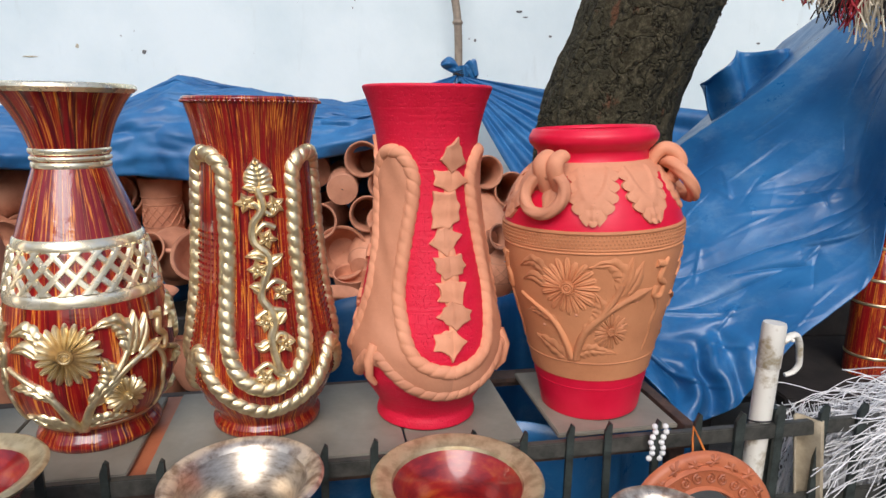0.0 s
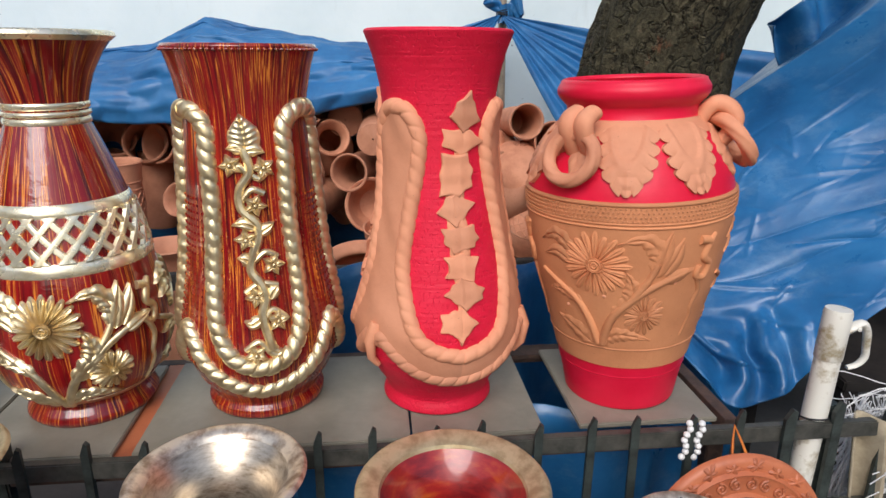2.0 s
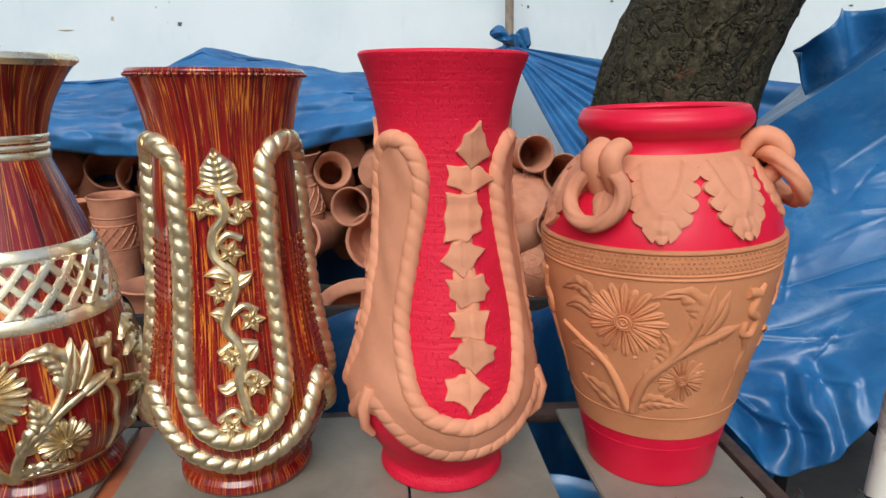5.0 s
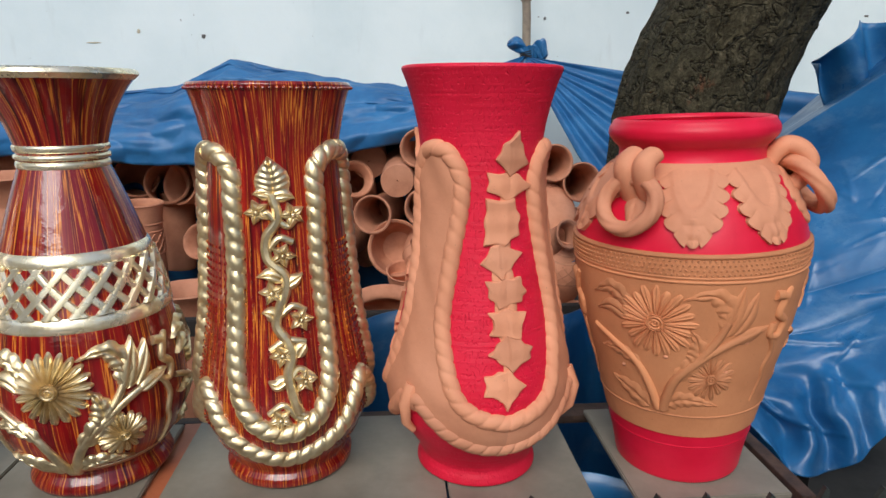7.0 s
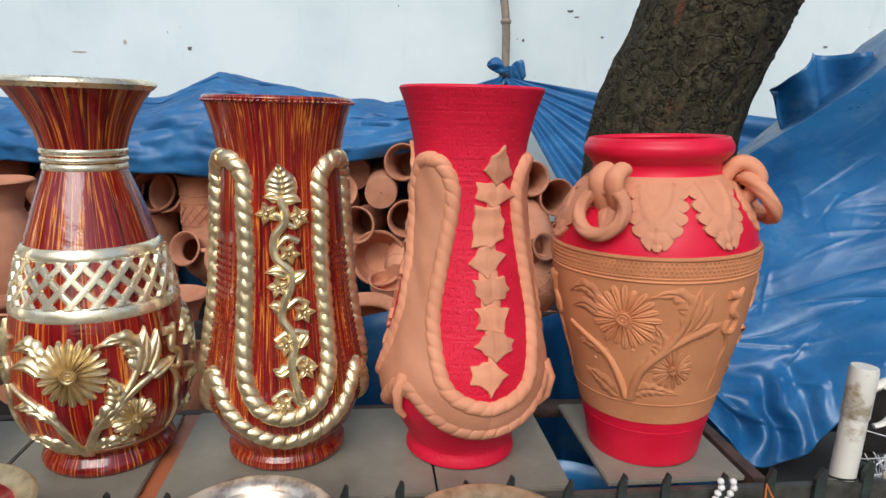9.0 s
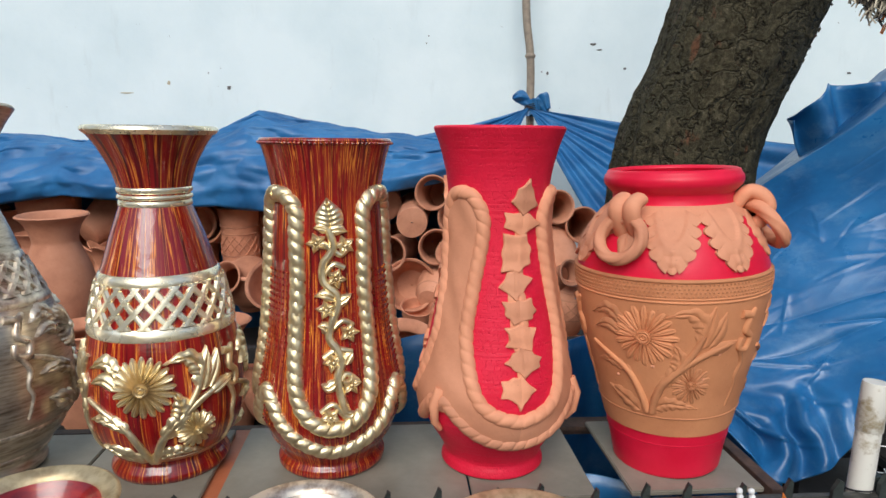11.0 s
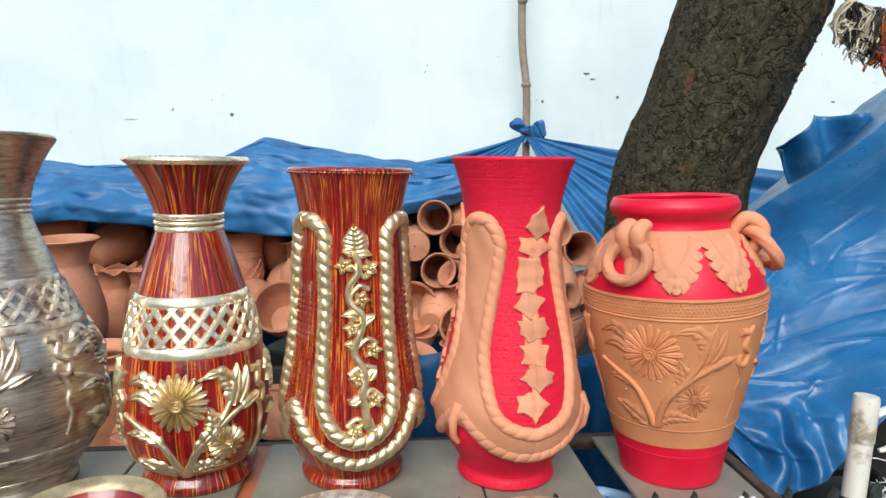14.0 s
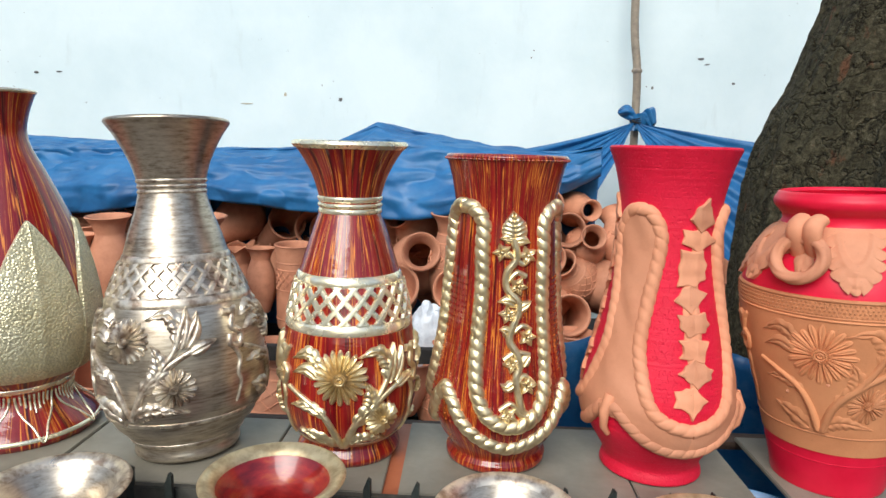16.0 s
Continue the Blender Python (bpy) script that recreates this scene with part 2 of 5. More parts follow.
def make_bark():
    m, nt, b = shader("flaking_dark_bark", 0.85, 0, 0, 0.2)
    v = coords(nt)
    wob = node(nt, "TexNoise", Scale=7.0, Detail=5.0)
    nt.links.new(v, wob.inputs["Vector"])

    def plates(scale, stretch, stray):
        """Distance from the cracks between plates of bark."""
        vo = nt.nodes.new("ShaderNodeTexVoronoi")
        vo.feature = "DISTANCE_TO_EDGE"
        vo.inputs["Scale"].default_value = scale
        nt.links.new(mix(nt, stray, coords(nt, (1, 1, stretch)), wob.outputs["Color"]), vo.inputs["Vector"])
        return vo.outputs["Distance"]
    large, small = plates(12, 0.70, 0.42), plates(34, 0.75, 0.30)
    gap = ramp(nt, large, [(0.0, (0.0,)), (0.03, (0.6,)), (0.10, (1.0,))])
    crack = ramp(nt, small, [(0.0, (0.55,)), (0.06, (1.0,))])
    f = noise_tex(nt, v, 55, 8, 0.75)
    big = noise_tex(nt, v, 4, 5, 0.6)
    col = ramp(nt, f, [(0.30, (0.022, 0.019, 0.011)), (0.48, (0.062, 0.053, 0.029)), (0.60, (0.108, 0.094, 0.055)), (0.72, (0.22, 0.195, 0.130))])
    col = mix(nt, ramp(nt, big, [(0.45, (0.0,)), (0.65, (0.55,))]), col, (0.056, 0.053, 0.032))
    red = ramp(nt, noise_tex(nt, coords(nt, (1.4, 1.4, 0.8)), 7, 5, 0.65), [(0.62, (0.0,)), (0.68, (0.8,))])
    col = mix(nt, red, col, (0.17, 0.072, 0.036))
    col = mix(nt, 1.0, col, mix(nt, 1.0, ramp(nt, gap, [(0.0, (0.30,)), (0.6, (1.0,))]), crack, "MULTIPLY"), "MULTIPLY")
    nt.links.new(col, b.inputs["Base Color"])
    h = mix(nt, 0.45, mix(nt, 0.25, gap, crack), f)
    bump(nt, b, h, 1.0, 0.030)
    return m


bark = make_bark()


def make_ground():
    m, nt, b = shader("dusty_pavement", 0.9)
    v = coords(nt)
    col = ramp(nt, noise_tex(nt, v, 3, 8, 0.65), [(0.3, (0.050, 0.045, 0.040)), (0.7, (0.095, 0.086, 0.076))])
    nt.links.new(col, b.inputs["Base Color"])
    bump(nt, b, noise_tex(nt, v, 30, 6), 0.4, 0.01)
    return m


ground_mat = make_ground()
unseen_wall_mat = make_plain("unseen_wall_brown_grey", (0.15, 0.13, 0.11), (0.08, 0.07, 0.06), 0.85, 0, 2.0, 0.3, 0.01)


# ---- mesh helpers ----
class Geo:
    """Collects vertices and faces of one part."""

    def __init__(self):
        self.v, self.f = [], []

    def add(self, verts, faces):
        k = len(self.v)
        self.v += [tuple(p) for p in verts]
        self.f += [tuple(i + k for i in f) for f in faces]

    def grid(self, fn, nu, nv, closed_u=False):
        """A sheet of nu x nv points, fn(u, v) with u and v from 0 to 1."""
        pts = [fn(i / (nu if closed_u else nu - 1), j / (nv - 1)) for j in range(nv) for i in range(nu)]
        faces = []
        for j in range(nv - 1):
            for i in range(nu if closed_u else nu - 1):
                a, b2 = j * nu + i, j * nu + (i + 1) % nu
                faces.append((a, b2, b2 + nu, a + nu))
        self.add(pts, faces)

    def rev(self, prof, seg=72, wobble=0.0):
        """A turned body from (radius, height) pairs."""
        n = len(prof)

        def at(u, v):
            r, z = prof[min(n - 1, int(round(v * (n - 1))))]
            a = 2 * math.pi * u
            r *= 1 + wobble * (math.sin(2 * a + 1.3) * 0.6 + math.sin(3 * a + z * 20) * 0.4)
            return (r * math.sin(a), -r * math.cos(a), z)
        self.grid(at, seg, n, True)

    def tube(self, path, radius, seg=10, twist=0.0, depth=0.2, closed=False, flat=1.0, strands=2):
        """A tube along points; radius a number or a function of 0..1; twist: turns of the strands of a rope per metre."""
        P = [Vector(p) for p in path]
        n = len(P)
        tang = [((P[(i + 1) % n] if closed else P[min(n - 1, i + 1)]) - (P[i - 1] if closed else P[max(0, i - 1)])).normalized() for i in range(n)]
        up = Vector((0, 0, 1)) if abs(tang[0].z) < 0.9 else Vector((1, 0, 0))
        side = tang[0].cross(up).normalized()
        dist, verts = 0.0, []
        for i in range(n):
            if i:
                dist += (P[i] - P[i - 1]).length
            side = (side - tang[i] * side.dot(tang[i])).normalized()
            nrm = side.cross(tang[i])
            r0 = radius(i / (n - 1)) if callable(radius) else radius
            for k in range(seg):
                a = 2 * math.pi * k / seg
                r = r0
                if twist:
                    c = math.cos(strands / 2 * (a - 2 * math.pi * twist * dist))
                    r *= 1 + depth * (0.15 * (1 - c * c) - math.exp(-(1 - c * c) / 0.10))
                verts.append(P[i] + side * (r * math.cos(a)) + nrm * (r * flat * math.sin(a)))
        faces = []
        for i in range(n if closed else n - 1):
            for k in range(seg):
                a, b2 = i * seg + k, i * seg + (k + 1) % seg
                c, d = ((i + 1) % n) * seg + (k + 1) % seg, ((i + 1) % n) * seg + k
                faces.append((a, b2, c, d))
        if not closed:
            faces += [tuple(range(seg))[::-1], tuple((n - 1) * seg + k for k in range(seg))]
        self.add(verts, faces)

    def box(self, size, m=None, bevel=0.0):
        bm = bmesh.new()
        bmesh.ops.create_cube(bm, size=1.0)
        bmesh.ops.scale(bm, vec=size, verts=bm.verts)
        if bevel:
            bmesh.ops.bevel(bm, geom=bm.edges[:], offset=bevel, segments=2, affect="EDGES")
        if m is not None:
            bmesh.ops.transform(bm, matrix=m, verts=bm.verts)
        bm.verts.index_update()
        self.add([v.co for v in bm.verts], [[v.index for v in f.verts] for f in bm.faces])
        bm.free()

    def blob(self, centre, radii, seg=14, rings=9):
        def at(u, v):
            a, b2 = 2 * math.pi * u, math.pi * v
            return (centre[0] + radii[0] * math.sin(b2) * math.cos(a), centre[1] + radii[1] * math.sin(b2) * math.sin(a), centre[2] - radii[2] * math.cos(b2))
        self.grid(at, seg, rings, True)

    def link(self, name, mat, parent=None, label="", sharp=45, solid=0.0):
        me = bpy.data.meshes.new(name)
        me.from_pydata(self.v, [], self.f)
        me.polygons.foreach_set("use_smooth", [True] * len(me.polygons))
        me.update()
        me.set_sharp_from_angle(angle=radians(sharp))
        me.materials.append(mat)
        ob = new(name, me)
        if parent is not None:
            ob.parent = parent
        if label:
            ob["label"] = label
        if solid:
            md = ob.modifiers.new("thickness", "SOLIDIFY")
            md.thickness = solid
        return ob


def empty(name, m, label, category, group=""):
    e = new(name)
    e.empty_display_size = 0.05
    e.matrix_world = m
    return tagged(e, label, category, group)


def spline(pts, steps=8, closed=False):
    """Catmull-Rom through points of any dimension."""
    P = np.array(pts, float)
    n = len(P)
    out = []
    for i in range(n if closed else n - 1):
        p0, p1, p2, p3 = (P[(i + k) % n] if closed else P[min(n - 1, max(0, i + k))] for k in (-1, 0, 1, 2))
        for s in range(steps):
            t = s / steps
            out.append(0.5 * (2 * p1 + (p2 - p0) * t + (2 * p0 - 5 * p1 + 4 * p2 - p3) * t * t + (3 * p1 - p0 - 3 * p2 + p3) * t ** 3))
    if not closed:
        out.append(P[-1])
    return [tuple(p) for p in out]


class Turned:
    """The outer surface of a turned vase, for laying relief on it. Angle 0 faces the street, heights from the base."""

    def __init__(self, prof):
        self.prof = spline(prof, 6)
        self.zs = np.array([p[1] for p in self.prof])
        self.rs = np.array([p[0] for p in self.prof])

    def r(self, z):
        return float(np.interp(z, self.zs, self.rs))

    def at(self, ang, z, off=0.0):
        a, r = radians(ang), self.r(z) + off
        return Vector((r * math.sin(a), -r * math.cos(a), z))

    def wrap(self, a0, z0, rot=0.0):
        """A map of flat (u right, v up, w out) metres onto the surface round angle a0 and height z0, turned by rot degrees."""
        c, s, r0 = math.cos(radians(rot)), math.sin(radians(rot)), self.r(z0)

        def put(u, v, w):
            uu, vv = u * c - v * s, u * s + v * c
            return self.at(a0 + math.degrees(uu / r0), z0 + vv, w)
        return put

    def body(self, parent, mat, name="body", wall=0.009, seg=80, wobble=0.004, label=""):
        g = Geo()
        inner = [(max(0.004, r - wall), z) for r, z in reversed(self.prof) if z > 0.03]
        top_r, top_z = self.prof[-1]
        lip = [(top_r - wall * 0.15, top_z + wall * 0.35), (top_r - wall * 0.5, top_z + wall * 0.5), (top_r - wall * 0.85, top_z + wall * 0.35)]
        g.rev([(0.002, 0.001)] + self.prof + lip + inner + [(0.004, 0.03)], seg, wobble)
        return g.link(name, mat, parent, label)

    def shell(self, z0, z1, off, parent, mat, name, label="", seg=80, n=24):
        """A proud band between two heights."""
        g = Geo()
        zs = [z0 + (z1 - z0) * i / (n - 1) for i in range(n)]
        g.rev([(self.r(z0) - 0.003, z0)] + [(self.r(z) + off, z) for z in zs] + [(self.r(z1) - 0.003, z1)], seg, 0.002)
        return g.link(name, mat, parent, label)

    def ring(self, g, z, half, out, seg=72):
        g.rev([(self.r(z + s * half) + out * math.sqrt(max(0, 1 - s * s)) - 0.001, z + s * half) for s in (-1, -0.7, -0.3, 0, 0.3, 0.7, 1)], seg, 0.003)

    def rope(self, g, pts, radius, twist=20.0, depth=0.34, off=0.25, steps=20, seg=28, flat=1.0):
        path = [self.at(a, z, radius * off) for a, z in spline(pts, steps)]
        g.tube(path, radius, seg, twist, depth, flat=flat)

    def stem(self, g, pts, r0, r1, off=0.3):
        path = [self.at(a, z, (r0 + r1) / 2 * off) for a, z in spline(pts, 7)]
        g.tube(path, lambda t: r0 + (r1 - r0) * t, 8)

    def leaf(self, g, a0, z0, rot, length, width, h, veins=5, serrate=0.0, curl=0.0):
        """A raised leaf whose stalk is at (a0, z0); rot 0 points up, positive to the viewer's left."""
        put = self.wrap(a0, z0, rot)

        def at(u, v):
            q, s = u * 2 - 1, v
            wd = width * (math.sin(math.pi * min(1, s ** 0.75)) ** 0.8 + 0.03)
            wd *= 1 + serrate * (abs(math.sin(s * veins * math.pi)) - 0.5)
            rise = h * (1 - abs(q) ** 2.2) * (0.75 + 0.25 * math.sin(math.pi * s))
            rise += h * 0.16 * math.cos((s * veins * 2 - abs(q) * 2.4) * math.pi) * (1 - abs(q) ** 3)
            rise -= h * 0.35 * math.exp(-(q / 0.12) ** 2)
            edge = -0.003 if abs(q) > 0.99 or s < 0.01 or s > 0.99 else 0.0
            return put(q * wd / 2 + curl * length * s * s, s * length, rise + edge)
        g.grid(at, 15, 5 + veins * 4)

    def flower(self, g, a0, z0, radius, petals, h, spin=0.0, ragged=0.0, put=None):
        """A raised daisy: pointed, grooved petals, a ring and a button."""
        put = put or self.wrap(a0, z0, spin)

        def at(u, v):
            a = 2 * math.pi * u
            k = petals * a / 2
            lobe = abs(math.cos(k))
            long = 1 + ragged * math.sin(1.7 + 2.6 * round(k / math.pi))
            rr = radius * (0.74 + 0.26 * lobe ** 0.8 * long) * v
            groove = 0.30 * math.exp(-((lobe - 1) / 0.05) ** 2)
            w = h * (1.0 - 0.45 * v * v) * (0.30 + 0.70 * lobe ** 0.8 - groove) if 0.02 < v < 0.985 else -0.002
            return put(rr * math.sin(a), rr * math.cos(a), w)
        g.grid(at, petals * 12, 10, True)

        def button(u, v):
            a = 2 * math.pi * u
            rise = 0.75 + 0.40 * math.cos(v * 2 * math.pi * 1.5) ** 2
            return put(radius * 0.23 * v * math.sin(a), radius * 0.23 * v * math.cos(a), h * (rise if v < 0.98 else 0.2))
        g.grid(button, 20, 14, True)

    def blade(self, g, put, pts, width, h, teeth=0, deep=0.3, blunt=0.7):
        """A raised leaf bent along flat points: midrib, side veins, toothed edges."""
        P = [Vector((u, v, 0)) for u, v in spline(pts, 8)]
        n = len(P)

        def at(u, v):
            q = u * 2 - 1
            t = v * (n - 1)
            i = min(n - 2, int(t))
            p = P[i].lerp(P[i + 1], t - i)
            d = (P[min(n - 1, i + 2)] - P[max(0, i - 1)]).normalized()
            wd = width / 2 * (math.sin(math.pi * min(1.0, v ** blunt)) ** 0.75 + 0.10 * (1 - v))
            wd *= min(1.0, (1.02 - v) * 2.4) ** 0.6
            if teeth:
                wd *= 1 - deep * (1 - abs(math.sin(math.pi * (v * teeth - 0.15)))) ** 1.5
            rise = h * (1 - abs(q) ** 2.6) * (0.7 + 0.3 * math.sin(math.pi * v))
            rise -= h * 0.42 * math.exp(-(q / 0.13) ** 2)
            if teeth:
                rise -= h * 0.22 * (0.5 + 0.5 * math.cos(2 * math.pi * (v * teeth - 0.5 - abs(q) * 1.2))) * (1 - abs(q) ** 4)
            if abs(q) > 0.99 or v > 0.995:
                rise = -0.003
            return put(p.x - d.y * q * wd, p.y + d.x * q * wd, rise)
        g.grid(at, 15, max(24, teeth * 6))

    def twig(self, g, put, pts, r0, r1, off=0.25):
        g.tube([put(u, v, (r0 + r1) / 2 * off) for u, v in spline(pts, 7)], lambda t: r0 + (r1 - r0) * t, 9)

    def lobed(self, g, a0, z0, tips, h, notch=0.90):
        """A flat leaf cut from a sheet of clay; tips of its lobes as (direction in degrees from the right, reach in mm)."""
        put = self.wrap(a0, z0)
        ring = []
        for (a1, r1), (a2, r2) in zip(tips, tips[1:] + [(tips[0][0] + 360, tips[0][1])]):
            p1, p2 = (Vector((r * math.cos(radians(a)), r * math.sin(radians(a)))) * 0.001 for a, r in ((a1, r1), (a2, r2)))
            for k in range(8):
                t = k / 8
                dip = 1 - (1 - notch) * math.sin(math.pi * t) ** 2
                ring.append(p1.lerp(p2, t) * dip)
        m = len(ring)

        def at(u, v):
            p = ring[int(round(u * m)) % m] * min(1.0, v * 1.08)
            w = h * (1 + 0.10 * math.sin(p.x * 260 + z0 * 90) + 0.10 * math.cos(p.y * 210)) if v < 0.9 else (h * 0.75 if v < 0.97 else -0.002)
            w -= 0.0006 * math.exp(-(p.x / 0.0022) ** 2) * (p.y > -0.02) if v < 0.9 else 0
            return put(p.x, p.y, w)
        g.grid(at, m, 14, True)


def mould_spray(s, c, zc, parent, mat, h, big, small, label, reach=1.0, ragged=0.0, wide=1.0):
    """The flower spray that one mould presses on several pots: two daisies, stems, bent and upright leaves, a curled tendril."""
    put = s.wrap(c, zc)

    def piece(name, build, text=""):
        f = Geo()
        build(f)
        f.link(name, mat, parent, text)
    piece("flower", lambda f: s.flower(f, c, zc, big, 20, h * 1.25, 0, ragged), "raised %s daisy" % label)
    piece("flower", lambda f: s.flower(f, 0, 0, small, 15, h * 1.1, 0, ragged, lambda u, v, w: put(u + 0.083, v - 0.088, w)), "raised %s daisy" % label)
    for pts, r0, r1 in (([(0.008, -0.148), (0.028, -0.095), (0.066, -0.054), (0.100, -0.030), (0.146, -0.010)], 0.0078, 0.0055), ([(0.062, -0.056), (0.084, -0.022), (0.096, 0.006)], 0.0062, 0.0058), ([(0.0, -0.148), (-0.017, -0.102), (-0.038, -0.068), (-0.078, -0.044), (-0.112, -0.030)], 0.0075, 0.0045)):
        piece("stem", lambda f: s.twig(f, put, pts, r0, r1))
    for pts, wd, teeth in (([(0.090, -0.008), (0.096, 0.022), (0.072, 0.046), (0.032, 0.037)], 0.030, 6), ([(0.094, -0.016), (0.104, 0.020), (0.111, 0.060)], 0.026, 0), ([(0.106, -0.014), (0.122, 0.016), (0.131, 0.050)], 0.022, 0), ([(0.112, -0.026), (0.134, -0.016), (0.160, -0.006)], 0.018, 0), ([(0.026, -0.094), (0.058, -0.060), (0.058, -0.030), (0.046, -0.006)], 0.030, 7), ([(-0.002, -0.149), (0.042, -0.128), (0.106, -0.138)], 0.026, 8), ([(-0.016, -0.150), (-0.052, -0.128), (-0.094, -0.112)], 0.032, 4), ([(-0.026, -0.076), (-0.066, -0.060), (-0.106, -0.064)], 0.022, 5), ([(-0.038, 0.020), (-0.066, 0.042), (-0.104, 0.026)], 0.024, 5), ([(-0.042, -0.002), (-0.068, 0.012), (-0.100, 0.000)], 0.020, 0)):
        piece("leaf", lambda f: s.blade(f, put, pts, wd * wide, h, teeth))
    k = reach
    piece("tendril", lambda f: (s.twig(f, put, [(0.160 * k, 0.040), (0.180 * k, 0.034), (0.174 * k, 0.010), (0.190 * k, -0.004), (0.184 * k, -0.026), (0.166 * k, -0.022), (0.168 * k, -0.004)], 0.0075, 0.0055), s.twig(f, put, [(0.180 * k, 0.034), (0.192 * k, 0.046)], 0.008, 0.004)))
    piece("tendril", lambda f: s.twig(f, put, [(0.172 * k, -0.028), (0.182 * k, -0.052), (0.177 * k, -0.080), (0.182 * k, -0.100), (0.174 * k, -0.138)], 0.0055, 0.0030))


TABLE = 0.838


# ---- setting ----
g = Geo()
g.grid(lambda u, v: (-60 + 120 * u, -60 + 120 * v, 0), 25, 25)
tagged(g.link("ground", ground_mat), "dusty grey roadside pavement running off to the distance", "ground", kind="structure")

g = Geo()
g.box((16, 0.25, 6.0), None, 0.01)
wall = g.link("wall_back", wall_mat)
wall.matrix_world = pose(0, 4.72, 3.0, 0, 0, 6.5)
tagged(wall, "tall whitewashed plaster wall with grey stains and chips", "wall", kind="structure")

# unseen plain walls round the camera, added to shape reflections and cut fill light
for k, (x, y, rz, w, h) in enumerate(((0, -8.5, 0, 24, 1.6), (-9.5, -2, 90, 14, 4.0), (9.5, -2, 90, 14, 4.0), (-7.6, -8.0, 0, 9.6, 5.0))):
    g = Geo()
    g.box((w, 0.3, h), None, 0.02)
    side = g.link("wall_%s" % ("street", "west", "east", "unseen_tall")[k], unseen_wall_mat)
    side.matrix_world = pose(x, y, h / 2, 0, 0, rz)
    tagged(side, "plain brown-grey wall out of view, added to shape reflections", "wall", kind="structure")

# small chips and nail holes in the plaster
def wall_chip(x, z, sx, sz, mat):
    c = Geo()
    n = 12
    random.seed(int(x * 100) + 7)
    rim = [(sx * math.cos(2 * math.pi * k / n) * random.uniform(0.6, 1.1), -0.128, sz * math.sin(2 * math.pi * k / n) * random.uniform(0.6, 1.1)) for k in range(n)]
    c.add(rim + [(0, -0.131, 0)], [(k, (k + 1) % n, n) for k in range(n)])
    ob = c.link("plaster_chip", mat, wall, "dark chip in the plaster")
    ob.location = (x, 0, z)


chip_dark = make_plain("bare_grey_plaster", (0.16, 0.155, 0.15), (0.08, 0.08, 0.08), 0.9, 0, 40)
chip_buff = make_plain("buff_plaster_scrape", (0.50, 0.46, 0.34), (0.42, 0.38, 0.27), 0.9, 0, 40)

# low ledge along the street side of the fence
g = Geo()
g.box((4.4, 0.36, 0.33), None, 0.012)
ledge = g.link("street_ledge", ground_mat)
ledge.matrix_world = pose(-0.3, 0.82, 0.165, 0, 0, 6.5)
tagged(ledge, "low grey masonry ledge in front of the fence", "ledge", kind="structure")


# ---- display table: tiles on an iron frame ----
def on_table(x, d):
    """World place of a point x along the table and d metres behind its front edge line."""
    y = 1.118 + 0.115 * x
    return x - 0.114 * d, y + 0.993 * d


table = empty("display_table", pose(0, 0, 0), "rusty iron table frame topped with loose grey tiles", "table")
ang = 6.56


def slab(name, x0, x1, d0, d1, z0, z1, mat, parent, bevel=0.002):
    xa, ya = on_table((x0 + x1) / 2, (d0 + d1) / 2)
    b = Geo()
    b.box((abs(x1 - x0) * 1.0066, d1 - d0, z1 - z0), pose(xa, ya, (z0 + z1) / 2, 0, 0, ang), bevel)
    return b.link(name, mat, parent)


for x0, x1, d0, d1 in ((-2.30, -1.75, 0, 0.30), (-1.746, -1.181, 0.0, 0.30), (-1.176, -0.776, 0.0, 0.295), (-0.772, -0.535, 0.0, 0.30), (-0.505, -0.0665, 0.0, 0.305), (-0.0625, 0.158, 0.004, 0.315), (0.222, 0.468, 0.012, 0.30)):
    slab("tile", x0, x1, d0, d1, TABLE - 0.010, TABLE, tile_mat, table)
slab("front_angle_iron", -2.32, 0.50, -0.010, -0.003, TABLE - 0.042, TABLE - 0.003, rust, table, 0.001)
slab("side_angle_iron", 0.474, 0.498, -0.002, 0.34, TABLE - 0.030, TABLE + 0.003, rust, table, 0.001)
slab("back_angle_iron", -2.32, 0.50, 0.322, 0.345, TABLE - 0.042, TABLE - 0.012, rust, table, 0.001)
slab("cross_board", 0.16, 0.47, 0.295, 0.345, TABLE - 0.020, TABLE - 0.0105, rust, table, 0.001)
slab("cross_board", -0.540, -0.497, 0.0, 0.32, TABLE - 0.030, TABLE - 0.0110, clay_dark, table, 0.001)
for x in (-2.30, -1.2, -0.02, 0.47):
    for d in (0.02, 0.325):
        slab("leg", x - 0.016, x + 0.016, d - 0.012, d + 0.012, 0.0, TABLE - 0.042, rust, table, 0.002)


# ---- street fence of flat iron bars ----
fence = empty("street_fence", pose(0, 0, 0), "dark green iron railing of flat pointed bars", "fence")


def fence_y(x):
    return 1.076 + 0.11 * x


def pointed_bar(height, w):
    b = Geo()
    t = 0.004
    tip = 0.020
    prof = [(-w, 0), (w, 0), (w, height - tip * 0.2), (w * 0.2, height), (-w, height - tip)]
    v = [(x, -t, z) for x, z in prof] + [(x, t, z) for x, z in prof]
    n = len(prof)
    b.add(v, [tuple(range(n)), tuple(range(n, 2 * n))[::-1]] + [(k, k + n, (k + 1) % n + n, (k + 1) % n)[::-1] for k in range(n)])
    return b


